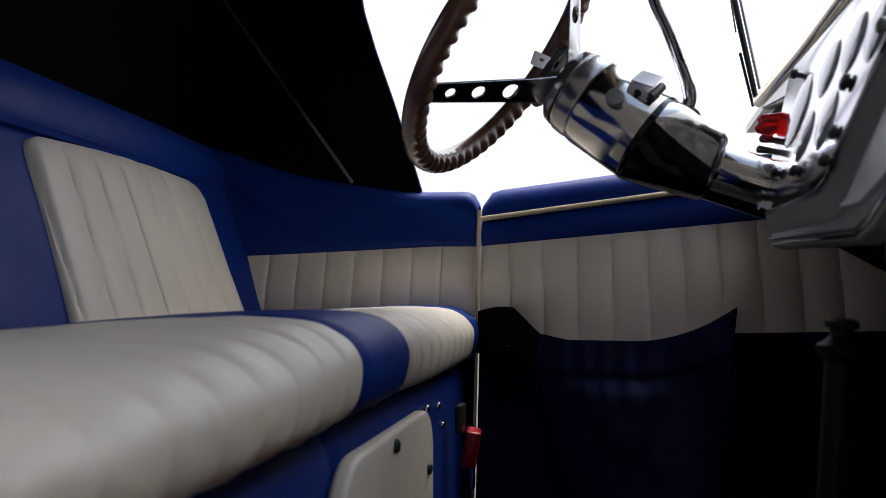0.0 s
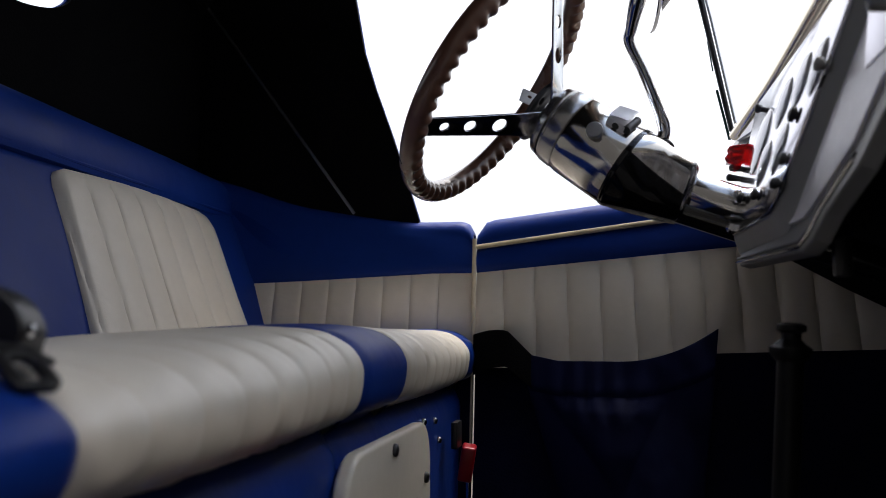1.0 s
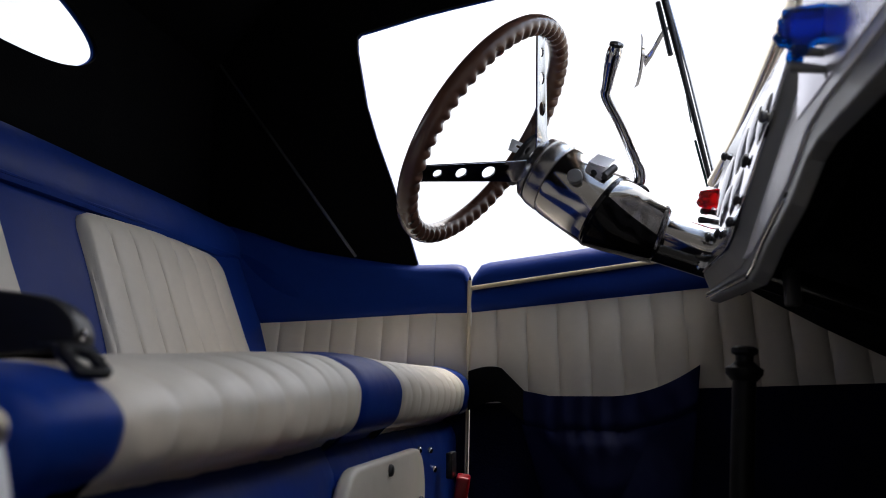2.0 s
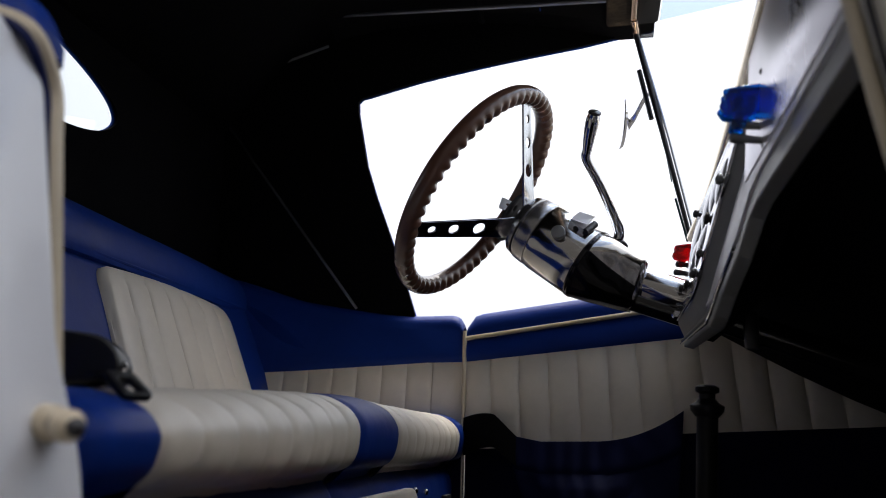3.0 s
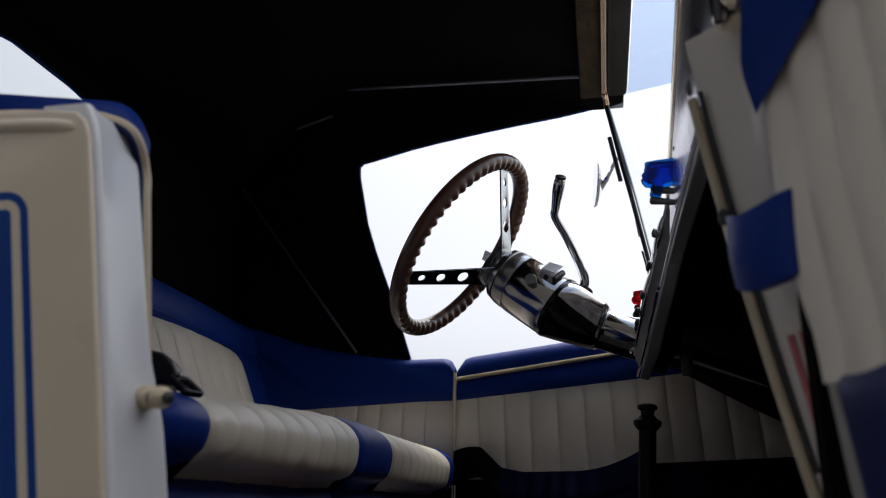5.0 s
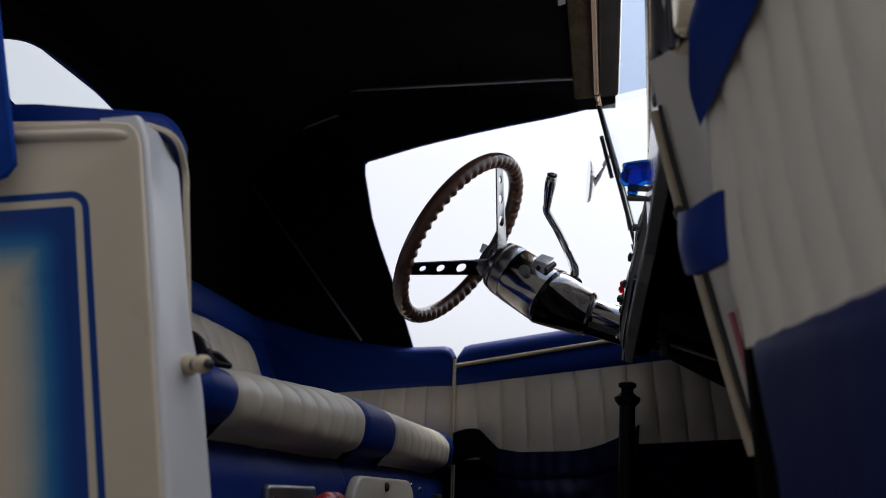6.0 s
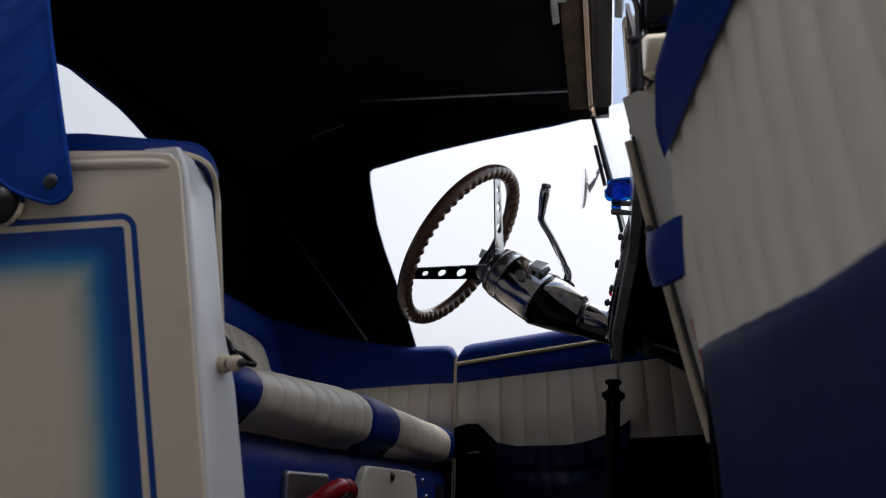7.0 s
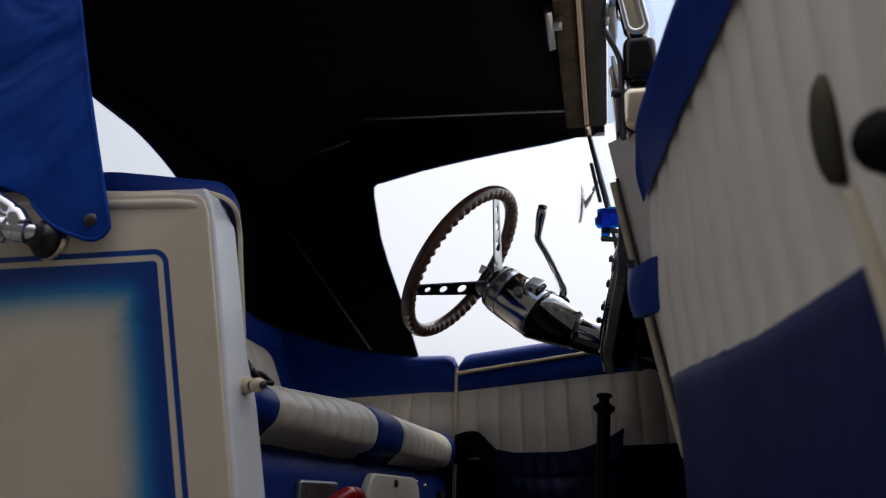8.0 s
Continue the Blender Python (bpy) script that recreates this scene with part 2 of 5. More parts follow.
def pleat(t, pitch, depth=0.007):
    """Height of a stuffed flute across its width; a sharp stitched valley at every pitch."""
    f = (t / pitch) % 1.0
    return depth * (math.sqrt(max(0.0, 1 - (2 * f - 1) ** 2)) ** 0.8 - 1)


# ---- ground ----
bm = bmesh.new()
bmesh.ops.create_grid(bm, x_segments=2, y_segments=2, size=400)
ground = part("ground", bm, GROUND)
tagged(ground, "dark asphalt ground under the parked roadster", "ground", kind="structure")


# Unseen wall, added to cut the sky light that enters from the passenger's side.
def blocker_face(u, v):
    return -9 + 18 * u, -2.4, 3.3 * v


blocker = part("light_blocker", sheet(blocker_face, 2, 2, (0, -0.2, 0)), material("dark_grey_blocker", (0.065, 0.063, 0.059), 0.85, 0, 0.5, 40, 0.3))
tagged(blocker, "unseen dark wall added to hold back sky light from the passenger's side", "wall", kind="structure")


# ---- driver's door and side trim ----
def door_y(x, z):
    return 1.42 - 0.12 * (x + 0.2) + 0.19 * (z - 0.83)


def z_top(x):
    return 0.980 + 0.105 * (x + 0.204)


def z_pipe(x):
    return 0.930 + 0.112 * (x + 0.2)


def z_cream(x):
    return 0.883 + 0.078 * (x + 0.2)


def z_low(x):
    return 0.735 + 0.03 * x


X0, X1 = -0.198, 0.74
door = thing("driver_door", (0.2, 1.42, 0.3), "closed car door trimmed in cream pleated and blue vinyl", "car door")


def d_x(u):
    return X0 + (X1 - X0) * u


def lower_trim(u, v):
    x = d_x(u)
    z = 0.28 + (z_low(x) - 0.28) * v
    return x, door_y(x, z) + 0.006, z


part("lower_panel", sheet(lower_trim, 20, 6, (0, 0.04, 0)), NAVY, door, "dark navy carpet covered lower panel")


def cream_trim(u, v):
    x = d_x(u)
    foot = z_low(x) - 0.016 * min(1, max(0, (0.196 - x) / 0.006))
    z = foot + (z_cream(x) - foot) * v
    puff = pleat(x - X0 + 0.006 + 0.03 * (z - 0.8), 0.0565, 0.010) * min(1, 9 * v + 0.15, 9 * (1 - v) + 0.25)
    return x, door_y(x, z) - 0.002 - puff - 0.006 * math.sin(math.pi * v), z


part("pleated_panel", sheet(cream_trim, 330, 14, (0, 0.03, 0)), CREAM, door, "cream vinyl panel with upright stitched pleats")


def band_trim(u, v):
    x = d_x(u)
    z = z_cream(x) + (z_pipe(x) - z_cream(x)) * v
    return x, door_y(x, z) - 0.009 * math.sin(math.pi * min(1, v * 1.1)) ** 0.6 - 0.001 * math.sin(31 * x + 3 * v), z


part("band", sheet(band_trim, 60, 10, (0, 0.03, 0)), BLUE, door, "blue vinyl band")


def roll_trim(u, v):
    x = d_x(u)
    ease = min(1.0, (x - X0) / 0.03)
    drop = 0.024 * (1 - math.sqrt(max(0, 1 - (1 - ease) ** 2)))
    zt, zp = z_top(x) - drop, z_pipe(x)
    a = math.pi * v
    h = zt - zp
    return x, door_y(x, zp) + 0.03 - 0.036 * math.cos(a), zp + h * math.sin(a) ** 0.75 if v < 0.98 else zp


part("top_roll", sheet(roll_trim, 60, 20, (0, 0, -0.004)), BLUE, door, "padded blue vinyl top roll")
part("piping", tube([(d_x(u / 40), door_y(d_x(u / 40), z_pipe(d_x(u / 40))) - 0.007, z_pipe(d_x(u / 40))) for u in range(41)], 0.0045, 10), PIPING, door, "cream piping")
part("outer_skin", sheet(lambda u, v: (d_x(u), door_y(d_x(u), 0.28 + 0.65 * v) + 0.046, 0.28 + (0.62 + 0.1 * u) * v), 20, 8, (0, 0.015, 0)), PAINT, door, "cream painted steel skin")
part("edge_piping", tube(smooth_line([(-0.202, door_y(-0.2, z) - 0.008, z) for z in (0.945, 0.9, 0.8, 0.74, 0.7, 0.6, 0.57)], 6), [0.004] * 13 + [0.0032, 0.0026] + [0.0019] * 22, 10), PIPING, door, "cream windlace down the door edge")


def pocket_top(x):
    return 0.7275 + 0.052 * max(0, (x - 0.05) / 0.155) ** 2 + 0.012 * max(0, (-0.05 - x) / 0.06)


def pocket_cloth(u, v):
    """A slack cloth bag: a gathered hem, a V-shaped sag below it and soft folds towards its corners."""
    left = -0.118 + 0.095 * (1 - v) ** 1.1
    x = left + (0.207 - 0.045 * (1 - v) - left) * u
    zt = pocket_top(x)
    z = 0.44 + (zt - 0.44) * v
    belly = 0.032 * math.sin(math.pi * u) ** 0.6 * (0.35 + 0.65 * (1 - v))
    band = min(1.0, max(0.0, (v - 0.80) / 0.03))
    amid = math.sin(math.pi * min(1, u * 1.15)) ** 0.5
    gather = 0.0042 * math.sin(150 * x + 2.2 * math.sin(26 * x)) * amid * (band * (1.25 - v) * 2.4 + (1 - band) * max(0.0, 1 - (0.80 - v) / 0.14))
    seam = -0.0016 * math.exp(-((v - 0.80) / 0.012) ** 2)
    half = 0.04 + 0.62 * max(0.0, v - 0.30)
    sag = 0.010 * max(0.0, 1 - (abs(u - 0.42) / half) ** 2) * min(1, max(0, (v - 0.28) / 0.2)) * min(1, max(0, (0.82 - v) / 0.10))
    crease = 0.005 * noise.noise((x * 14 + 5 * abs(u - 0.42) * v, z * 7, 2.0)) + 0.0012 * noise.noise((x * 50, z * 30, 5.0))
    return x, door_y(x, z) - 0.016 - belly - gather - seam - 0.0025 * band - sag - crease, z


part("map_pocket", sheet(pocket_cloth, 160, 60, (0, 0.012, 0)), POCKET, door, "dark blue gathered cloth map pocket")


# ---- driver's side quarter trim ----
quarter = thing("rear_quarter_trim", (-0.43, 1.43, 0.3), "cream pleated and blue vinyl rear quarter panel", "trim panel")


def quarter_y(x, z):
    bend = max(0.0, (-0.52 - x)) ** 2 * 1.2
    return 1.424 + 0.19 * (z - 0.83) - bend


def q_top(x):
    return 0.983 + max(0, -0.3 - x) ** 1.35 * 0.30


QX0, QX1 = -0.70, -0.206


def q_x(u):
    return QX0 + (QX1 - QX0) * u


def q_band(x):
    return 0.883 - 0.045 * max(0, -0.28 - x)


def quarter_cream(u, v):
    x = q_x(u)
    z = 0.71 + (q_band(x) - 0.71) * v
    puff = pleat(QX1 - x - 0.062, 0.052, 0.006) if x < QX1 - 0.062 else -0.002 * ((x - QX1 + 0.03) / 0.03) ** 2
    puff *= min(1, 9 * (1 - v) + 0.25)
    return x, quarter_y(x, z) - 0.002 - puff - 0.006 * math.sin(math.pi * v), z


part("pleated_panel", sheet(quarter_cream, 190, 12, (0, 0.03, 0)), CREAM, quarter, "cream vinyl panel with upright stitched pleats")


def quarter_blue(u, v):
    x = q_x(u)
    ease = min(1.0, (QX1 - x) / 0.03)
    zt = q_top(x) - 0.022 * (1 - math.sqrt(max(0, 1 - (1 - ease) ** 2)))
    if v < 0.6:
        z = q_band(x) + (zt - 0.025 - q_band(x)) * v / 0.6
        return x, quarter_y(x, z) - 0.008 * min(1, math.sqrt(v * 8)) - 0.0012 * math.sin(23 * x + 5 * v), z
    a = math.pi * (v - 0.6) / 0.4
    return x, quarter_y(x, zt - 0.025) + 0.022 - 0.03 * math.cos(a), zt - 0.025 + 0.025 * math.sin(a)


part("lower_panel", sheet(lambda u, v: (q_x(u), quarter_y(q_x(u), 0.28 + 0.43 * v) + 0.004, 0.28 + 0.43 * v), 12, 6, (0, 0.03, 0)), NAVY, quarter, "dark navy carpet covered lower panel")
part("upper_roll", sheet(quarter_blue, 60, 30, (0, 0.004, -0.004)), BLUE, quarter, "padded blue vinyl upper roll")
part("outer_skin", sheet(lambda u, v: (q_x(u), quarter_y(q_x(u), 0.28 + 0.65 * v) + 0.046, 0.28 + 0.66 * v), 12, 6, (0, 0.012, 0)), PAINT, quarter, "cream painted steel skin")


# ---- bench seat ----
seat = thing("bench_seat", (-0.4, 0.76, 0.28), "blue and cream vinyl bench seat with pleated front roll", "car seat")
ROLL = smooth_line([(-0.232, 0, 0.692), (-0.209, 0, 0.699), (-0.199, 0, 0.718), (-0.1985, 0, 0.745), (-0.217, 0, 0.767), (-0.258, 0, 0.779), (-0.36, 0, 0.778), (-0.5, 0, 0.768), (-0.63, 0, 0.755)], 6)


def slim(y, z):
    """The front roll grows slimmer towards the passenger's door."""
    return z if z < 0.7 else 0.7 + (z - 0.7) * (1 - 0.31 * (max(0.0, 0.8 - y) / 0.57) ** 1.7)


def cushion(y0, y1, pitch, lead):
    """A stretch of the cushion from y0 to y1; pitch 0: plain."""
    n = max(12, int((y1 - y0) / 0.0028)) if pitch else 24

    def fn(u, v):
        y = y0 + (y1 - y0) * u
        k = v * (len(ROLL) - 1)
        i = min(int(k), len(ROLL) - 2)
        p = ROLL[i].lerp(ROLL[i + 1], k - i)
        p.z = slim(y, p.z)
        t = (ROLL[i + 1] - ROLL[i]).normalized()
        nrm = Vector((-t.z, 0, t.x)) * -1
        if nrm.x < -0.2:
            nrm = -nrm
        edge = min(u, 1 - u) * (y1 - y0)
        h = -0.004 * math.exp(-(edge / 0.006) ** 2) + 0.002 * math.sin(math.pi * u)
        if pitch:
            d = abs(((y - lead) / pitch + 0.5) % 1 - 0.5) * pitch
            h -= 0.0024 * math.exp(-(d / 0.0045) ** 2) + 0.0013 * math.exp(-(d / 0.012) ** 2)
            h *= min(1.0, 0.25 + 4 * v)
            h += 0.0016 * noise.noise((y * 28, p.x * 16, p.z * 16)) + 0.0009 * noise.noise((y * 70, p.x * 45, p.z * 45 + 3))
        ends = min((y - 0.158) / 0.02, (1.432 - y) / 0.03, 1)
        sink = 0.022 * (1 - math.sqrt(max(0, 1 - (1 - max(0, ends)) ** 2)))
        sag = -0.006 * math.sin(math.pi * min(1, max(0, (y - 0.22) / 0.45))) if y < 0.68 else -0.006 * math.sin(math.pi * min(1, max(0, (y - 0.85) / 0.49)))
        return p + nrm * (h - sink) + Vector((0, y, sag * 0.5))
    return sheet(fn, n, len(ROLL) - 1, (-0.02, 0, -0.02))


for name, a, b, pitch, lead, mat, text in (
        ("end_section", 0.158, 0.235, 0, 0, BLUE, "plain blue vinyl end"),
        ("pleated_section", 0.235, 0.673, 0.0548, 0.235, CREAM, "cream pleated vinyl"),
        ("middle_stripe", 0.673, 0.848, 0, 0, BLUE, "plain blue vinyl stripe"),
        ("pleated_section", 0.848, 1.342, 0.0565, 0.848, CREAM, "cream pleated vinyl"),
        ("end_section", 1.342, 1.432, 0, 0, BLUE, "plain blue vinyl end")):
    sec = part(name, cushion(a, b, pitch, lead), mat, seat, text, 50)
    if pitch:
        k = 1
        while lead + k * pitch < b - 0.02:
            y = lead + k * pitch
            line = [Vector((p.x, y, slim(y, p.z))) for p in ROLL[2:44]]
            for q, p in zip(line, ROLL[2:44]):
                d = (Vector((p.x, 0, p.z)) - Vector((-0.30, 0, 0.72)))
                q -= Vector((d.x, 0, d.z)).normalized() * (0.003 + 0.0022 * max(0.0, 0.8 - y) / 0.57)
                q.z -= 0.003 * math.sin(math.pi * min(1, max(0, (y - a) / (b - a))))
            part("stitching", tube(line, 0.0008, 6), THREAD, sec, "tan stitching thread")
            k += 1

# Riser under the cushion, in two lengths that meet at a seam.
for y0, y1 in ((0.115, 0.676), (0.678, 1.425)):
    part("riser_panel", sheet(lambda u, v: (-0.222 - 0.03 * max(0.0, (v - 0.88) / 0.12) ** 1.5 + 0.006 * (1 - min(1, 25 * min(u, 1 - u) * (y1 - y0) / 0.5)) * -1 + 0.0015 * math.sin(9 * u + 4 * v), y0 + (y1 - y0) * u, 0.27 + 0.43 * v), 60, 40, (-0.02, 0, 0)), BLUE, seat, "blue vinyl front riser")


def stud(at, normal, r, parent, mat=CHROME, name="stud"):
    return part(name, lathe([(-0.002, r), (0.001, r), (0.0025, r * 0.85), (0.0035, r * 0.5), (0.0038, 0.0006)], at, normal, 16), mat, parent, "chrome stud")


def pad(y0, z0, y1, z1, r, x, thick):
    """A padded board with rounded corners that faces forward."""
    return plate(rounded(y0, z0, y1, z1, r, 8), [], thick, cross_frame(x), 0.005, 3)


cover = part("access_cover", pad(0.634, 0.40, 1.022, 0.662, 0.055, -0.213, 0.006), CREAM, seat, "cream padded access cover")
for y, z in ((0.812, 0.648), (0.985, 0.592), (0.70, 0.44), (0.95, 0.44)):
    stud((-0.2035, y, z), (1, 0, 0), 0.007, cover, DARKSTEEL)
for y, z in ((1.05, 0.654), (1.131, 0.648), (1.165, 0.617)):
    stud((-0.2195, y, z), (1, 0, 0), 0.005, seat)
latch = part("latch_plate", pad(0.352, 0.50, 0.502, 0.645, 0.006, -0.2175, 0.003), STEEL, seat, "satin metal latch plate")
for y in (0.368, 0.486):
    stud((-0.2145, y, 0.63), (1, 0, 0), 0.006, latch)
part("latch_handle", tube(smooth_line([(-0.2, 0.385, 0.60), (-0.170, 0.395, 0.622), (-0.172, 0.43, 0.626), (-0.176, 0.475, 0.622), (-0.195, 0.495, 0.6)], 5), 0.012, 12), REDPLASTIC, latch, "red plastic pull handle")

# Backrest: blue surround, two pleated insets and a thick top roll.


def back_x(z):
    return -0.67 - 0.37 * (z - 0.98)



def back_face(u, v):
    y = 0.10 + 1.335 * u
    z = 0.72 + 0.284 * v
    return back_x(z) + 0.006 + 0.004 * math.sin(math.pi * v) - 0.012 * math.sin(math.pi * min(1, max(0, (y - 0.25) / 1.13))) ** 0.3, y, z


back = part("backrest", sheet(back_face, 40, 10, (-0.06, 0, -0.02)), BLUE, seat, "reclined blue vinyl backrest")


def inset(y0, y1):
    w, z0, z1, r = y1 - y0, 0.70, 0.987, 0.03

    def fn(u, v):
        z = z0 + (z1 - z0) * v
        top = max(0.0, z - (z1 - r))
        cut = r - math.sqrt(max(0, r * r - top * top)) if top else 0
        flare = 0.02 * (1 - v)
        a, b = y0 + cut - 0.8 * flare, y1 - cut + flare
        y = a + (b - a) * u
        e = min(u, 1 - u) * w
        puff = pleat(y - y0, w / 7.0, 0.0075) * min(1, (1 - v) * 14 + 0.2)
        rise = 0.012 * min(1, math.sqrt(max(0, e) / 0.012)) * min(1, math.sqrt((1 - v) * 9 + 0.02))
        return back_x(z) + rise + puff, y, z + 0.006 * math.sin(math.pi * u)
    return sheet(fn, 170, 40, (-0.015, 0, -0.004))


part("pleated_inset", inset(0.874, 1.325), CREAM, back, "cream pleated inset")
part("pleated_inset", inset(0.31, 0.70), CREAM, back, "cream pleated inset")


def back_roll(u, v):
    y = 0.09 + 1.36 * u
    a = math.pi * 1.12 * v
    lift = 0.007 * math.sin(math.pi * u)
    z0 = 1.002
    return back_x(z0) - 0.045 + 0.056 * math.cos(a) + 0.001 * math.sin(17 * y), y, z0 + (0.068 + lift) * math.sin(a) + 0.004 * math.sin(a)


part("top_roll", sheet(back_roll, 50, 22, (-0.004, 0, -0.01)), BLUE, back, "thick blue vinyl top roll")
part("seam_piping", tube([(back_x(1.0) + 0.0075, 0.1 + 1.33 * k / 20, 1.001) for k in range(21)], 0.0032, 8), BLUE, back)

# Lap belt of the passenger's place.
belt = thing("seat_belt", (-0.28, 0.26, 0.78), "black lap belt with plastic buckle lying on seat", "seat belt")
shell_ring = soft_ring([(-0.048, -0.014), (0.03, -0.015), (0.041, -0.008), (0.041, 0.002), (0.033, 0.014), (0.014, 0.023), (-0.048, 0.025)], 4)
part("retractor", plate(shell_ring, [], 0.022, pose(-0.288, 0.262, 0.783, 84, 0, 8), 0.003, 3), BLACKPLASTIC, belt, "black plastic belt end housing")
part("trim_line", tube([(-0.325, 0.245, 0.783), (-0.256, 0.255, 0.783)], 0.0012, 6), DULL, belt, "grey moulding line")
part("rivet", lathe([(0, 0.004), (0.002, 0.004), (0.0035, 0.002)], (-0.2475, 0.262, 0.781), (1, -0.6, 0.1), 12), CHROME, belt, "small chrome rivet")
part("webbing", sheet(lambda u, v: (-0.262 + 0.044 * u, 0.240 - 0.018 * u + 0.022 * v, 0.776 - 0.010 * u ** 1.6), 14, 4, (0, 0, -0.0025)), BLACKPLASTIC, belt, "black woven webbing")
tongue = plate(rounded(-0.0155, -0.0125, 0.0155, 0.0125, 0.005), [rounded(-0.008, -0.006, 0.010, 0.006, 0.003)], 0.003, pose(-0.209, 0.208, 0.7625, 0, 36, -20), 0.0015)
part("tongue", tongue, BLACKPLASTIC, belt, "black belt tongue")
belt.location += Vector((-0.001, 0.010, -0.010))
belt.scale = (0.86, 0.86, 0.86)
buckle = thing("belt_buckle", (-0.19, 1.235, 0.57), "red seat belt buckle hanging from black strap", "seat belt")
part("button", box((-0.011, -0.016, -0.028), (0.011, 0.016, 0.026), 0.004, 3, pose(-0.187, 1.228, 0.577, 8, 9, 6)), REDPLASTIC, buckle, "red plastic buckle")
part("strap", box((-0.206, 1.19, 0.60), (-0.196, 1.235, 0.64), 0.002), BLACKPLASTIC, buckle, "black strap")
part("tip", lathe([(0, 0.004), (0.03, 0.004), (0.034, 0.002)], (-0.186, 1.235, 0.548), (0, 0, -1), 12), CHROME, buckle, "chrome tip")
# Dark strap that hangs over the pocket's corner.
strap = thing("door_strap", (-0.14, 1.39, 0.72), "black cloth strap hanging beside the map pocket", "strap")
part("strap_cloth", sheet(lambda u, v: (-0.198 + 0.135 * u, 1.382 - 0.02 * math.sin(math.pi * u) - 0.01 * v, 0.772 - 0.055 * max(0, u - 0.45) / 0.55 - 0.07 * v * (1 - 0.3 * u) + 0.008 * math.sin(5 * u)), 24, 10, (0, 0.012, 0)), BLACK, strap)


# ---- car floor, firewall, closing panels ----
shell = thing("car_floor", (0.0, 0.75, 0.25), "black carpeted car floor and firewall", "car floor", kind="structure")
part("floor_pan", box((-0.9, 0.09, 0.24), (0.85, 1.46, 0.27), 0.004), BLACK, shell)
part("firewall", box((0.76, 0.12, 0.24), (0.78, 1.46, 1.08), 0.004), BLACK, shell, "black firewall")
part("cowl_top", sheet(lambda u, v: (0.245 + 0.535 * u, 0.14 + 1.32 * v, 1.072 + 0.03 * math.sin(math.pi * v) + 0.012 * v), 8, 16, (0, 0, -0.012)), PAINT, shell, "cream painted cowl")
part("cowl_side", box((0.278, 0.112, 0.26), (0.78, 0.138, 1.072), 0.006), PAINT, shell, "cream painted cowl side")
part("kick_panel", sheet(lambda u, v: (0.235 + 0.54 * u, 0.135 + 0.02 * u, 0.26 + 0.70 * v), 4, 4, (0, -0.02, 0)), BLACK, shell, "black kick panel")
part("cowl_corner", box((0.198, 0.086, 0.968), (0.262, 0.128, 1.0195), 0.013, 5), BRASS, shell, "polished rounded cowl corner")
part("back_shelf", box((-0.95, 0.07, 0.24), (-0.76, 1.46, 1.0), 0.01), BLACK, shell)

# ---- passenger-side body with jamb ----
body = thing("body_side", (-0.5, 0.08, 0.25), "cream painted body side with blue airbrushed panel and pinstripe", "car body")


def jamb_x(z):
    return -0.2185 + 0.168 * (0.92 - z)


# Paint of the body side: cream, a blue pinstripe and a blue band that fades inwards.
bodypaint = material("airbrushed_body_paint", (1.0, 1.0, 1.0), 0.3, 0, 0, 30, 0.05, 0.2, 0.35)
nt = bodypaint.node_tree
base_link = nt.nodes["Principled BSDF"].inputs["Base Color"].links[0]
base_out = base_link.from_socket
sep = nt.nodes.new("ShaderNodeSeparateXYZ")
nt.links.new(nt.nodes["Texture Coordinate"].outputs["Object"], sep.inputs[0])


def mnode(op, a, b=None, c=None):
    n = nt.nodes.new("ShaderNodeMath")
    n.operation = op
    for k, v in enumerate((a, b, c)):
        if v is None:
            continue
        if isinstance(v, (int, float)):
            n.inputs[k].default_value = v
        else:
            nt.links.new(v, n.inputs[k])
    return n.outputs[0]


# Distance inwards from the outer stripe's rounded corner (object origin at the body's base).
slant = mnode("MULTIPLY_ADD", sep.outputs["Z"], 0.188, sep.outputs["X"])
PAINT_X, PAINT_Z = -0.2548 + 0.5 + 0.188 * (0.846 - 0.25), 0.8635 - 0.25


def depth_inside(radius):
    """Distance inwards from a corner of that radius, times ten."""
    ax = mnode("ADD", slant, -PAINT_X + radius)
    az = mnode("ADD", sep.outputs["Z"], -PAINT_Z + radius)
    px, pz = mnode("MAXIMUM", ax, 0.0), mnode("MAXIMUM", az, 0.0)
    far = mnode("SQRT", mnode("ADD", mnode("MULTIPLY", px, px), mnode("MULTIPLY", pz, pz)))
    near = mnode("MINIMUM", mnode("MAXIMUM", ax, az), 0.0)
    return mnode("MULTIPLY", mnode("SUBTRACT", radius, mnode("ADD", far, near)), 10.0)


def paint_ramp(steps, depth):
    ramp = nt.nodes.new("ShaderNodeValToRGB")
    cr = ramp.color_ramp
    cr.elements[0].position, cr.elements[0].color = 0.0, (0, 0, 0, 1)
    cr.elements[1].position, cr.elements[1].color = 1.0, (0, 0, 0, 1)
    for pos, val in steps:
        e = cr.elements.new(pos)
        e.color = (val, val, val, 1)
    nt.links.new(depth, ramp.inputs["Fac"])
    return ramp.outputs["Color"]


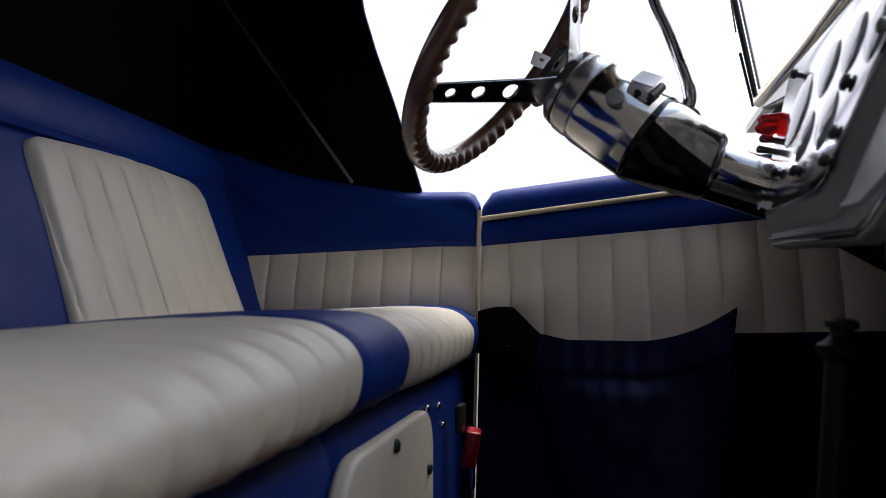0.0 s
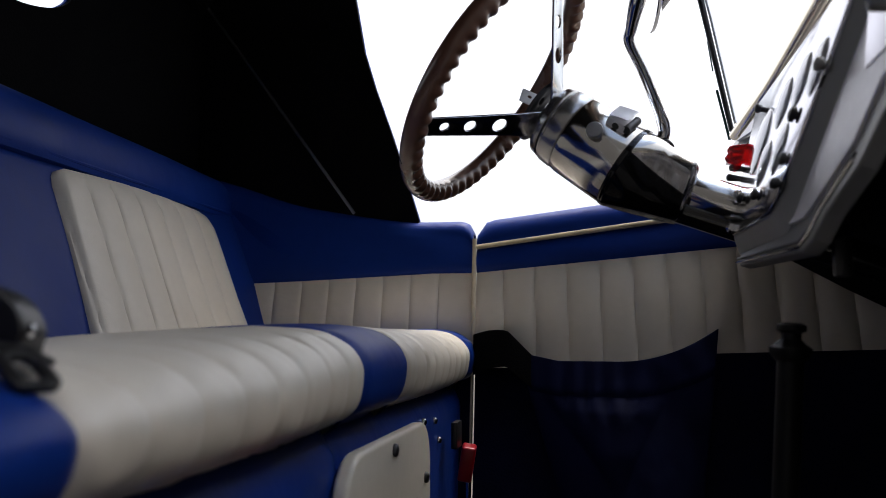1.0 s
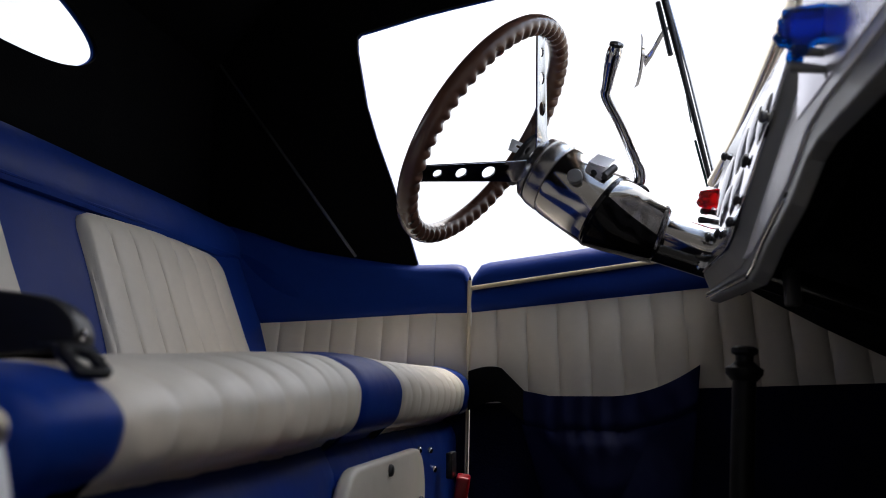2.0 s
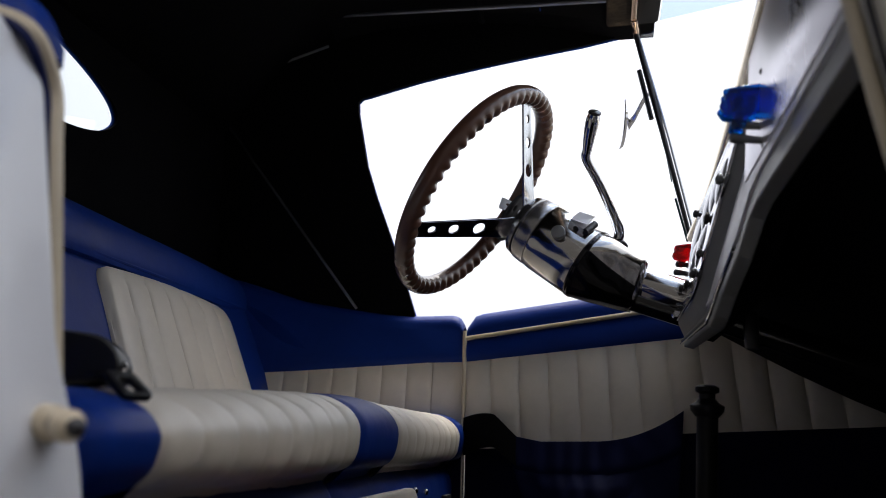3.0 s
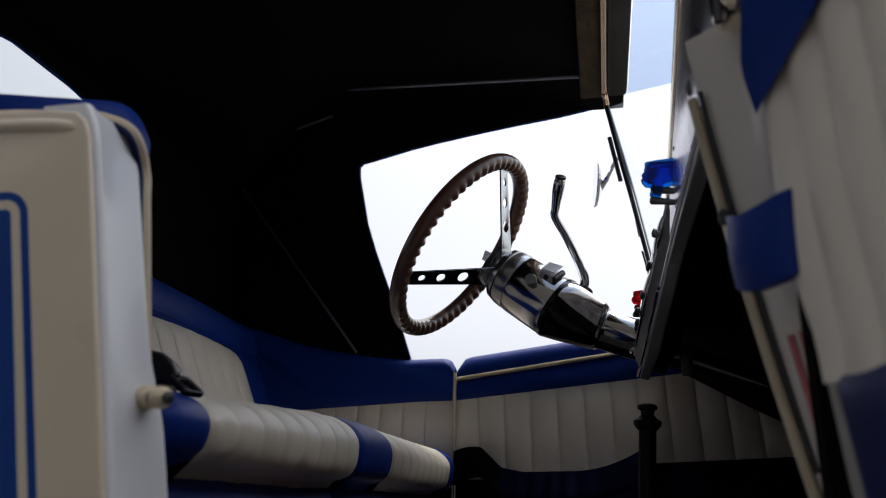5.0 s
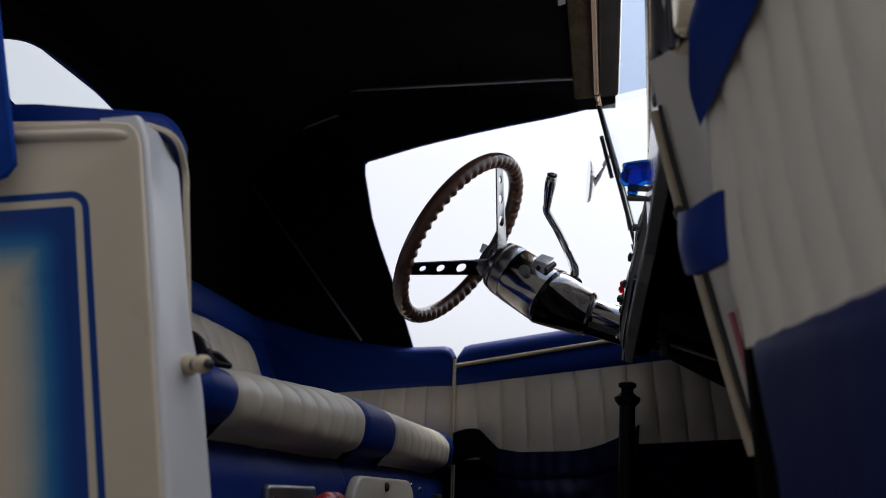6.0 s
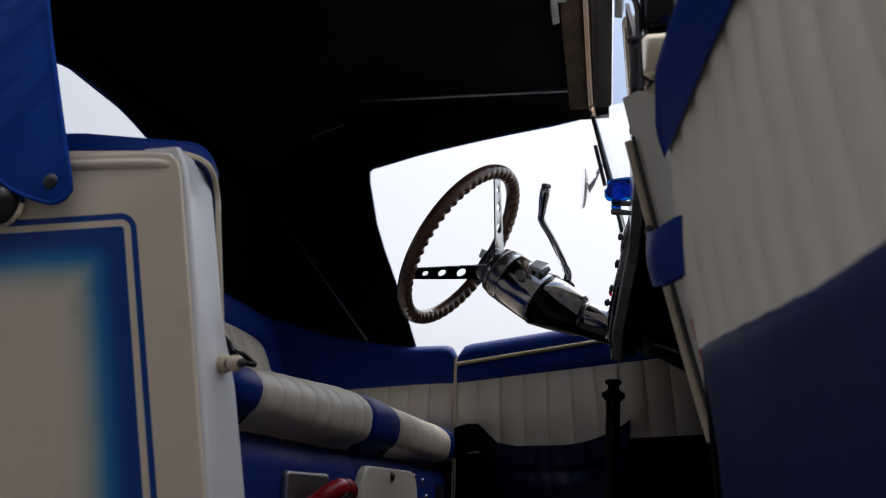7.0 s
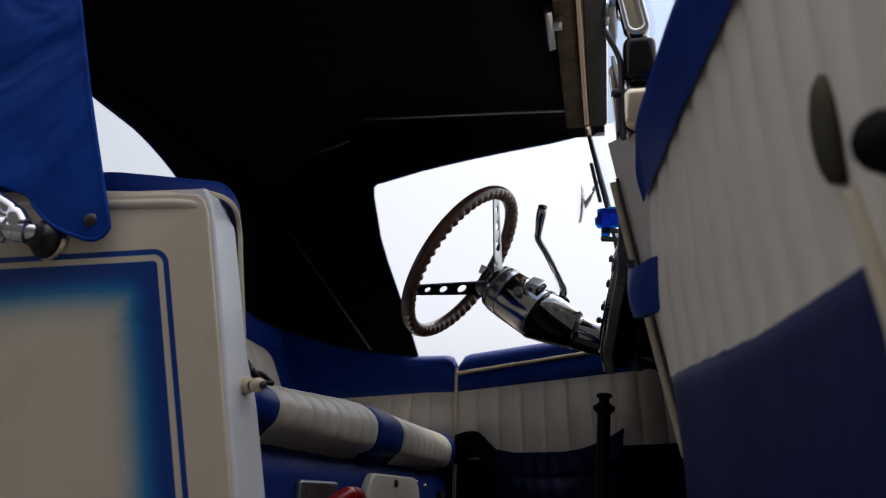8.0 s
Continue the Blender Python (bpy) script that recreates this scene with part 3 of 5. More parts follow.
tight, wide = depth_inside(0.016), depth_inside(0.05)
overspray = nt.nodes.new("ShaderNodeTexNoise")
overspray.inputs["Scale"].default_value, overspray.inputs["Detail"].default_value = 9.0, 3.0
nt.links.new(nt.nodes["Texture Coordinate"].outputs["Object"], overspray.inputs["Vector"])
wide = mnode("ADD", wide, mnode("MULTIPLY", mnode("SUBTRACT", overspray.outputs["Fac"], 0.5), 0.10))
lines = paint_ramp(((0.002, 1), (0.058, 1), (0.064, 0), (0.9, 0)), tight)
border = paint_ramp(((0.126, 0), (0.132, 1), (0.99, 1)), tight)
mist = paint_ramp(((0.001, 1), (0.23, 1), (0.30, 0.9), (0.37, 0.72), (0.45, 0.48), (0.54, 0.26), (0.64, 0.11), (0.76, 0.03), (0.88, 0)), wide)
fade_out = mnode("MAXIMUM", lines, mnode("MULTIPLY", border, mist))
tone = nt.nodes.new("ShaderNodeValToRGB")
cr = tone.color_ramp
cr.elements[0].position, cr.elements[0].color = 0.0, (0.64, 0.56, 0.44, 1)
cr.elements[1].position, cr.elements[1].color = 1.0, (0.003, 0.042, 0.24, 1)
for pos, col in ((0.12, (0.47, 0.47, 0.42)), (0.3, (0.21, 0.34, 0.42)), (0.55, (0.03, 0.19, 0.42)), (0.8, (0.005, 0.10, 0.36))):
    e = cr.elements.new(pos)
    e.color = (*col, 1)
nt.links.new(fade_out, tone.inputs["Fac"])
mix = nt.nodes.new("ShaderNodeMix")
mix.data_type, mix.blend_type = "RGBA", "MULTIPLY"
mix.inputs["Factor"].default_value = 1.0
nt.links.new(tone.outputs["Color"], mix.inputs[6])
nt.links.new(base_out, mix.inputs[7])
nt.links.new(mix.outputs[2], nt.nodes["Principled BSDF"].inputs["Base Color"])

side = [(jamb_x(0.25) - 0.003, 0.25), (jamb_x(0.6) - 0.003, 0.6), (jamb_x(0.90) - 0.003, 0.90), (jamb_x(0.912) - 0.0055, 0.912), (jamb_x(0.919) - 0.012, 0.919),
        (-0.25, 0.922), (-0.34, 0.926), (-0.5, 0.935), (-1.0, 0.94), (-1.0, 0.25)]
outer = part("outer_skin", plate(side, [], 0.006, side_frame(0.060), 0.002, 2), None, body, "cream paint with blue airbrushed panel")
outer.data.materials.append(bodypaint)
outer.data.transform(Matrix.Translation((0.5, -0.08, -0.25)))
outer.matrix_parent_inverse = Matrix.Identity(4)


def rear_lace(z):
    return Vector((-0.2065 - 0.11 * (z - 0.81), 0.1225, z))


def jamb_face(u, v):
    """The jamb's flat face with a tight outer corner; low down it widens and covers the windlace."""
    z = 0.25 + 0.677 * v
    r, front = 0.0045, jamb_x(z) + 0.0012
    low = min(1.0, max(0.0, (0.775 - z) / 0.07))
    top = min(1.0, max(0, (z - 0.893) / 0.034))
    rear = 0.1105 + 0.014 * low * low * (3 - 2 * low) - 0.016 * top ** 2
    if u < 0.35:
        f = math.pi / 2 * u / 0.35
        p = Vector((front - r + r * math.sin(f), 0.0585 + r - r * math.cos(f), z))
    elif u < 0.85:
        k = (u - 0.35) / 0.5
        p = Vector((front - 0.002 * math.sin(math.pi * k), 0.0585 + r + (rear - 0.0585 - r) * k, z))
    else:
        f = math.pi / 2 * (u - 0.85) / 0.15
        p = Vector((front - 0.006 * (1 - math.cos(f)), rear + 0.005 * math.sin(f), z))
    return p + Vector((-0.006 * top ** 3, 0.001 * top ** 2, 0))


part("door_jamb", sheet(jamb_face, 40, 80, (-0.03, 0, 0)), WHITEPAINT, body, "white painted door jamb")
part("top_edge", tube(smooth_line([(-0.2275, 0.074, 0.915), (-0.24, 0.072, 0.9195), (-0.3, 0.07, 0.925), (-0.5, 0.07, 0.936), (-1.0, 0.07, 0.942)], 6), [0.003, 0.005, 0.006, 0.007] + [0.0075] * 21, 12), PAINT, body)
lace = smooth_line([(-0.95, 0.088, 0.953), (-0.5, 0.09, 0.944), (-0.34, 0.092, 0.937), (-0.26, 0.095, 0.935), (-0.234, 0.1, 0.932), (-0.2165, 0.105, 0.921), rear_lace(0.9), rear_lace(0.87), rear_lace(0.8), rear_lace(0.75), rear_lace(0.69)], 8)
part("rolled_bead", tube(smooth_line([(-0.2235, 0.066, 0.902), (-0.233, 0.0615, 0.9075), (-0.26, 0.060, 0.911), (-0.34, 0.060, 0.915), (-0.5, 0.060, 0.924), (-1.0, 0.060, 0.93)], 6), [0.004, 0.0055, 0.0065, 0.007] + [0.0075] * 27, 14), PAINT, body, "rolled cream bead along the top edge")
part("windlace", tube(lace, 0.0058, 10), PIPING, body, "cream windlace along the door opening")
part("windlace_line", tube([(p.x + 0.0015, p.y - 0.0075, p.z - 0.0035) for p in lace], 0.0026, 8), NAVYVINYL, body, "navy windlace flange")
STR_AT, STR = Vector((-0.1905, 0.1065, 0.7305)), Vector((0.83, -0.55, -0.08)).normalized()
striker = part("striker", lathe([(0, 0.0085), (0.0096, 0.0085), (0.0128, 0.008), (0.0148, 0.006), (0.0156, 0.0045)], STR_AT, STR, 18), PIPING, body, "cream painted striker base")
part("striker_pin", lathe([(0.0144, 0.0046), (0.0228, 0.0046)], STR_AT, STR, 16), DARKSTEEL, striker, "dark metal pin")
part("striker_knob", lathe([(0.0208, 0.0045), (0.022, 0.0064), (0.0256, 0.0074), (0.0304, 0.0072), (0.0336, 0.0058), (0.0356, 0.0036)], STR_AT, STR, 18), PIPING, striker, "cream painted end knob")
part("striker_tip", lathe([(0.0352, 0.004), (0.0372, 0.0042), (0.0392, 0.003), (0.0404, 0.001)], STR_AT, STR, 14), DARKSTEEL, striker, "dark metal tip")


def rail_pad(u, v):
    x = -0.217 - 0.75 * u * u
    a = math.pi * v
    e = min(1, (-0.217 - x) / 0.03)
    h = (0.029 + 0.011 * min(1, u * u * 4)) * math.sqrt(max(0.02, 1 - (1 - e) ** 2))
    w = 0.012 + 0.014 * e
    return x, 0.124 - 0.006 * (1 - e) - w * math.cos(a), 0.926 + 0.016 * min(1, 5 * u * u) + h * math.sin(a)


part("rail_pad", sheet(rail_pad, 50, 16, (0, 0, -0.01)), BLUE, body, "padded blue vinyl rail")
part("inner_panel", sheet(lambda u, v: (-0.228 - 0.5 * u, 0.165 - 0.04 * v, 0.27 + 0.66 * v), 4, 4, (0, -0.01, 0)), BLUE, body)
part("sill", box((-0.2, 0.06, 0.24), (0.26, 0.14, 0.30), 0.008), PAINT, body, "cream painted door sill")

# ---- soft top ----
OPEN = [(0.152, 1.577), (0.054, 1.560), (-0.057, 1.546), (-0.141, 1.534), (-0.24, 1.518), (-0.305, 1.506), (-0.36, 1.493), (-0.41, 1.481), (-0.434, 1.476), (-0.442, 1.468), (-0.441, 1.44), (-0.431, 1.385), (-0.419, 1.318), (-0.397, 1.246), (-0.362, 1.148), (-0.335, 1.066), (-0.310, 0.986)]
top = thing("soft_top", (-0.3, 0.755, 1.0), "raised blue canvas soft top with black lining", "car roof")


def roof_z(x, y):
    q = abs((y - 0.755) / 0.705)
    zc = 1.61 + 0.36 * max(0, 0.12 - x) - 0.45 * max(0, 0.12 - x) ** 2
    zc = min(zc, 1.70) - 1.6 * max(0, -0.55 - x) ** 1.6
    return zc - 0.028 * q ** 4


def side_ring(low, tail):
    lip = [(a, b) for a, b in OPEN]
    roofline = [(0.152 - 0.95 * k / 16, roof_z(0.152 - 0.95 * k / 16, 1.46) + 0.02) for k in range(17)]
    return lip + tail + [(-0.80, low), (-0.81, 1.3)] + roofline[::-1]


part("side_lining", plate(side_ring(0.985, [(-0.312, 0.972)]), [], 0.006, side_frame(1.458), 0, 1), BLACK, top, "black cloth side lining")
flap_tail = [(-0.300, 0.955), (-0.318, 0.900), (-0.317, 0.885), (-0.324, 0.875), (-0.334, 0.872), (-0.352, 0.877), (-0.379, 0.889), (-0.4, 0.907), (-0.418, 0.926), (-0.454, 0.940)]
flap_open = [(a, b) for a, b in OPEN if b > 1.45] + [(-0.441, 1.44), (-0.432, 1.36), (-0.412, 1.26), (-0.387, 1.159), (-0.362, 1.051), (-0.336, 0.955), (-0.322, 0.905)]
part("side_cover", plate(side_ring(0.985, [(-0.312, 0.972)]), [], 0.005, side_frame(1.468), 0, 1), TOPBLUE, top, "blue canvas side")
flap_ring = flap_open + flap_tail[2:] + [(-0.80, 0.945), (-0.83, 1.3)] + [(0.152 - 0.95 * k / 16, roof_z(0.152 - 0.95 * k / 16, 1.46) + 0.02) for k in range(17)][::-1]
flap = part("side_flap", plate(flap_ring, [], 0.004, side_frame(0.043), 0.0015, 2), TOPBLUE, top, "blue canvas side with hanging snap flap")
part("side_lining", plate([(a - 0.02, max(b, 0.985)) for a, b in flap_open[:-2]] + flap_ring[-20:], [], 0.005, side_frame(0.050), 0, 1), BLACK, top, "black cloth side lining")
part("hem", tube([(a, 0.0405, b) for a, b in soft_ring(flap_open[4:] + flap_tail[2:], 2)[10:-4]], 0.0022, 8), TOPBLUE, flap, "rolled blue canvas hem")
stud((-0.338, 0.040, 0.893), (0, -1, 0), 0.0075, flap, DARKSTEEL, "snap")


def roof_sheet(off):
    return lambda u, v: (0.205 - 1.0 * u, 0.035 + off + (1.44 - 2 * off) * v, roof_z(0.205 - 1.0 * u, 0.035 + off + (1.44 - 2 * off) * v) - off)


part("roof_lining", sheet(roof_sheet(0.012), 30, 24, (0, 0, 0.006)), BLACK, top, "black cloth roof lining")
part("roof_cover", sheet(roof_sheet(0.0), 30, 24, (0, 0, 0.005)), TOPBLUE, top, "blue canvas roof")

WIN = soft_ring([(0.62, 1.362), (0.765, 1.363), (0.88, 1.348), (0.97, 1.325), (1.022, 1.298), (1.028, 1.272), (0.985, 1.243), (0.9, 1.222), (0.755, 1.212), (0.61, 1.222), (0.525, 1.243), (0.482, 1.272), (0.488, 1.298), (0.54, 1.335)], 5)
for dx, mat, name, text in ((0.0, BLACK, "rear_lining", "black cloth rear curtain"), (-0.008, TOPBLUE, "rear_cover", "blue canvas rear curtain")):
    part(name, plate([(0.03, 0.98), (1.48, 0.98), (1.48, 1.66), (0.03, 1.66)], [WIN], 0.005, cross_frame(-0.76 + dx), 0, 1), mat, top, text)
pane = part("rear_window", plate([(0.755 + 1.02 * (a - 0.755), 1.287 + 1.03 * (b - 1.287)) for a, b in WIN], [], 0.001, cross_frame(-0.7645), 0, 1), GLASS, top, "clear rear window")
pane.visible_shadow = False

# Folding irons and bows under the cloth.
for pts, r in (([(-0.76, 1.445, 1.45), (-0.433, 1.445, 1.0)], 0.003), ([(-0.75, 1.44, 1.53), (-0.511, 1.44, 1.602)], 0.003)):
    part("folding_iron", tube(pts, r, 8), STEEL, top, "thin dark steel folding iron")
part("side_rail", tube([(-0.52, 1.35, 1.627), (-0.1, 1.345, 1.608), (0.11, 1.306, 1.579)], 0.0045, 8), STEEL, top, "thin steel side rail")
for x in (-0.49, -0.16):
    zz = [(x, 0.08 + 1.36 * k / 12, roof_z(x, 0.08 + 1.36 * k / 12) - 0.02) for k in range(13)]
    part("roof_bow", tube(zz, 0.008, 8), BLACK, top, "black cloth covered roof bow")
for x in (-0.34, -0.03):
    part("lining_seam", tube([(x, 0.1 + 1.3 * k / 12, roof_z(x, 0.1 + 1.3 * k / 12) - 0.0135) for k in range(13)], 0.0016, 6), BLUE, top, "thin blue lining seam")
part("bow_bracket", tube([(-0.473, 0.935, 1.627), (-0.470, 1.045, 1.627)], 0.003, 8), STEEL, top, "bare metal bow bracket")

header = thing("header_rail", (0.15, 0.75, 1.56), "dark cloth covered windshield header rail", "header rail")
part("rail", box((0.105, 0.07, 1.568), (0.165, 1.40, 1.606), 0.006), HEADERWOOD, header, "dark mottled header wood")
part("rail_front", box((0.166, 0.07, 1.572), (0.212, 1.408, 1.612), 0.008), HEADERCLOTH, header, "dark blue cloth roll")
for x, tilt in ((0.094, -14), (0.225, 14)):
    part("clamp", box((-0.008, -0.075, -0.012), (0.008, 0.075, 0.012), 0.003, 2, pose(x, 0.88, 1.566, 0, tilt, 0)), STEEL, header, "grey metal header clamp")
    part("clamp_lever", box((-0.005, -0.018, -0.02), (0.016 if x < 0.15 else 0.005, 0.018, 0.014), 0.003, 2, pose(x + (0.012 if x < 0.15 else -0.012), 0.86, 1.575)), STEEL, header)

visor = thing("sun_visor", (0.3, 0.75, 1.58), "blue tinted clear acrylic sun visor above windshield", "sun visor")
tint = part("sheet", sheet(lambda u, v: (0.214 + 0.30 * u, 0.08 + 1.32 * v, 1.575 + 0.05 * u), 4, 4, (0, 0, 0.003)), TINT, visor)
tint.visible_shadow = False

# ---- windshield ----
shield = thing("windshield", (0.23, 0.72, 1.08), "flat windshield in slim chrome frame", "windshield")


def post_x(z):
    return 0.236 - 0.165 * (z - 1.09)


def rail_x(y):
    """The lower rail bends rearwards towards the passenger's side."""
    return 0.236 - 0.031 * (max(0.0, 1.05 - y) / 0.75) ** 1.25


part("base_rail", tube([(rail_x(0.19 + 1.11 * k / 20), 0.19 + 1.11 * k / 20, 1.088) for k in range(21)], 0.0085, 16), BRASS, shield, "gold toned metal lower rail")
part("top_rail", tube(smooth_line([(0.158, 0.10, 1.558), (0.157, 0.7, 1.56), (0.158, 1.3, 1.56), (0.16, 1.355, 1.555), (0.163, 1.372, 1.535)], 6), 0.0065, 12), COPPER, shield, "polished top rail")
part("post", tube([(post_x(1.535), 1.372, 1.535), (post_x(1.4), 1.35, 1.4), (post_x(1.28), 1.337, 1.28), (post_x(1.1), 1.318, 1.10)], [0.0058, 0.0062, 0.005, 0.0042], 12), DARKSTEEL, shield, "dark far post")
part("post", tube([(post_x(1.555), 0.10, 1.555), (post_x(1.3), 0.10, 1.3), (0.205, 0.10, 1.10)], 0.0048, 12), CHROME, shield, "polished near post")
part("post_strip", tube([(post_x(1.535) + 0.007, 1.368, 1.52), (post_x(1.3) + 0.0085, 1.334, 1.3), (post_x(1.1) + 0.006, 1.313, 1.11)], 0.0028, 8), CHROME, shield, "thin chrome strip along the far post")
part("post_clamp", tube([(post_x(1.45) - 0.012, 1.362, 1.45), (post_x(1.34) - 0.013, 1.348, 1.34)], 0.005, 8), DARKSTEEL, shield, "dark hinge clamp")
part("wing_stay", tube([(0.216, 1.335, 1.173), (0.2235, 1.328, 1.13), (0.231, 1.32, 1.086)], 0.0024, 8), GLASSEDGE, shield, "dark green wing glass edge")
part("wing_edge", tube([(0.206, 1.35, 1.262), (0.212, 1.345, 1.209)], 0.0014, 6), GLASSEDGE, shield, "thin dark green wing glass edge")
gl = part("pane", sheet(lambda u, v: (post_x(1.095 + 0.455 * v), 0.105 + (1.21 + 0.045 * v) * u, 1.095 + 0.455 * v), 2, 2, (0.004, 0, 0)), GLASS, shield, "clear glass")
gl.visible_shadow = False
part("edge_seal", tube(smooth_line([(0.187, 0.1, 1.088), (0.2, 0.098, 1.053), (0.2005, 0.095, 1.02), (0.199, 0.095, 0.962)], 5), 0.003, 8), DARKSTEEL, shield, "dark edge seal")
part("seal_knob", lathe([(0, 0.004), (0.006, 0.005), (0.009, 0.003)], (0.199, 0.095, 1.012), (-1, -0.2, 0), 12), DARKSTEEL, shield, "small dark knob")
part("stanchion", box((0.204, 0.083, 1.021), (0.237, 0.117, 1.071), 0.009, 4), COVERBLACK, shield, "dark chrome windshield stanchion block")
LOOP_M = Matrix.Translation((0.216, 0.092, 1.102)) @ Matrix.Rotation(radians(-9), 4, "Y") @ side_frame(0)
part("stanchion_loop", plate(rounded(-0.013, -0.032, 0.013, 0.034, 0.0125, 8), [rounded(-0.0065, -0.024, 0.0065, 0.027, 0.006, 8)], 0.012, LOOP_M, 0.003, 3), CHROME, shield, "chrome oval stanchion loop")
part("loop_inset", plate(rounded(-0.0068, -0.0245, 0.0068, 0.0275, 0.006, 8), [], 0.004, LOOP_M @ Matrix.Translation((0, 0, -0.004)), 0.001, 1), BRASS, shield, "gold toned inset plate")


mirror = thing("wing_mirror", (0.13, 1.47, 1.4), "round chrome wing mirror on windshield post", "mirror")
part("head", lathe([(-0.012, 0.004), (-0.010, 0.03), (-0.003, 0.054), (0.002, 0.058), (0.004, 0.056)], (0.132, 1.47, 1.385), (-0.99, -0.12, 0.08), 32), CHROME, mirror, "round chrome head")
part("arm", tube(smooth_line([(0.14, 1.468, 1.37), (0.158, 1.43, 1.385), (0.175, 1.38, 1.40), (0.188, 1.352, 1.398)], 5), [0.006] * 5 + [0.0045] * 11, 10), CHROME, mirror, "chrome arm")

# ---- passenger door, swung open, with front jamb ----
pdoor = thing("passenger_door", (0.225, 0.07, 0.3), "open car door with cream pleated and blue vinyl trim", "car door")
HINGE, OUT, IN = Vector((0.225, 0.07, 0)), Vector((0.17, -0.985, 0)), Vector((-0.985, -0.17, 0))


def on_door(u, z, lift=0.0):
    return HINGE + OUT * u + IN * lift + Vector((0, 0, z))


LEN = 0.50


def pd_seam(s):
    k = min(1, max(0, s / 0.24))
    return 0.728 - 0.010 * k * (2 - k) + 0.055 * max(0.0, s - 0.24)


PD_END = 0.402


def pd_start(z):
    """Front edge of the lower panel, which leaves the jamb's return bare."""
    return 0.032 + 0.25 * min(0.08, max(0.0, 0.72 - z))


def pd_low(u, v):
    """The padded lower panel, rounded over along its top and at its rear corner."""
    start = pd_start(0.28 + 0.44 * v)
    s = start + (PD_END - start) * u
    drop = 0.02 * (1 - math.sqrt(max(0.0, 1 - max(0.0, (s - PD_END + 0.02) / 0.02) ** 2)))
    z = 0.28 + (pd_seam(s) - drop - 0.28) * v
    rim = min(1.0, (1 - v) / 0.05, (1 - u) / 0.05, u / 0.06)
    puff = 0.011 * math.sqrt(max(0.0, 1 - (1 - rim) ** 2))
    return on_door(s, z, puff + 0.003 * math.sin(math.pi * u) + 0.0015 * math.sin(14 * s + 9 * z))


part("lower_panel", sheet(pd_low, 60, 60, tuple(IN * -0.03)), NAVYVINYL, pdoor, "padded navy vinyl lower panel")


def pd_edge(s):
    """Lower edge of the top roll."""
    return 0.896 + 0.17 * min(s, 0.12) + 0.1 * max(0.0, s - 0.12)


def pd_cream(u, v):
    s = -0.012 + LEN * u
    lead = 0.032 * min(1, max(0.0, (0.83 - pd_seam(s) - 0.17 * v) / 0.08))
    s = s + lead * max(0.0, 1 - 8 * u)
    foot = pd_seam(s) - 0.006 if s < PD_END - 0.02 else pd_seam(s) - 0.006 - min(0.40, 12 * (s - PD_END + 0.02))
    z = foot + (pd_edge(s) + 0.008 - foot) * v
    f = (s + 0.01 + 0.12 * (z - 0.8)) / 0.0415
    puff = (0.0065 * (abs(math.sin(math.pi * f)) ** 0.8 - 1)) * (1 if s < PD_END else 0.15) * min(1, 9 * v + 0.2, 7 * (1 - v) + 0.15)
    return on_door(s, z, 0.006 + puff + 0.004 * math.sin(math.pi * v))


part("pleated_panel", sheet(pd_cream, 220, 14, tuple(IN * -0.03)), CREAM, pdoor, "cream vinyl panel with upright stitched pleats")


def pd_cap(u, v):
    s = -0.016 + (LEN + 0.02) * u
    e = min(1, (s + 0.016) / 0.014)
    h = 0.094 * (0.55 + 0.45 * math.sqrt(max(0.0, 1 - (1 - e) ** 2)))
    a = math.pi * v
    return on_door(s, pd_edge(s) + h * math.sin(a) ** 0.7 if v < 0.99 else pd_edge(s), -0.014 + 0.0235 * math.cos(a) + 0.015 * math.sin(a) ** 0.8)


part("top_roll", sheet(pd_cap, 50, 18, (0, 0, -0.003)), BLUE, pdoor, "padded blue vinyl top roll")
part("outer_skin", sheet(lambda u, v: on_door(-0.01 + LEN * u, 0.28 + 0.62 * v, -0.034), 10, 6, tuple(IN * -0.012)), PAINT, pdoor, "cream painted steel skin")
esc = part("escutcheon", lathe([(-0.004, 0.022), (0.002, 0.022), (0.005, 0.018), (0.007, 0.011), (0.008, 0.003)], (0, 0, 0), (0, 0, 1), 24), BRONZE, pdoor, "worn brass oval escutcheon")
esc.data.transform(Matrix.Translation(on_door(0.370, 0.790, 0.009)) @ Matrix.LocRotScale(None, IN.to_track_quat("Z", "Y"), None) @ Matrix.Diagonal((0.5, 1.3, 1, 1)))
part("door_handle", tube(smooth_line([on_door(0.414, 0.768, 0.001), on_door(0.418, 0.766, 0.010), on_door(0.432, 0.756, 0.016), on_door(0.454, 0.748, 0.018), on_door(0.490, 0.742, 0.018)], 6), [0.006] * 8 + [0.008, 0.010, 0.012] + [0.0135] * 14, 14), BLACK, pdoor, "black inner door handle")

part("edge_piping", tube(smooth_line([on_door(min(0.409, 0.390 + 0.3 * (0.74 - z)), z, 0.010) for z in (0.752, 0.735, 0.71, 0.67, 0.6, 0.45)], 5), 0.005, 10), PIPING, pdoor, "tan stitched seam beside the lower panel")

fjamb = thing("front_jamb", (0.22, 0.12, 0.3), "white painted front door jamb with cream windlace", "door jamb")


def front_lace(z):
    k = (z - 0.66) / 0.28
    return Vector((0.245 - 0.052 * k, 0.172 + 0.024 * k * (1 - k) * 2 - 0.006 * k, z))


def jamb_end(z):
    """Where the jamb's return meets the open door's trim."""
    return on_door(-0.014 + (pd_start(z) + 0.018) * min(1, max(0, (0.845 - z) / 0.08)), z, -0.002)


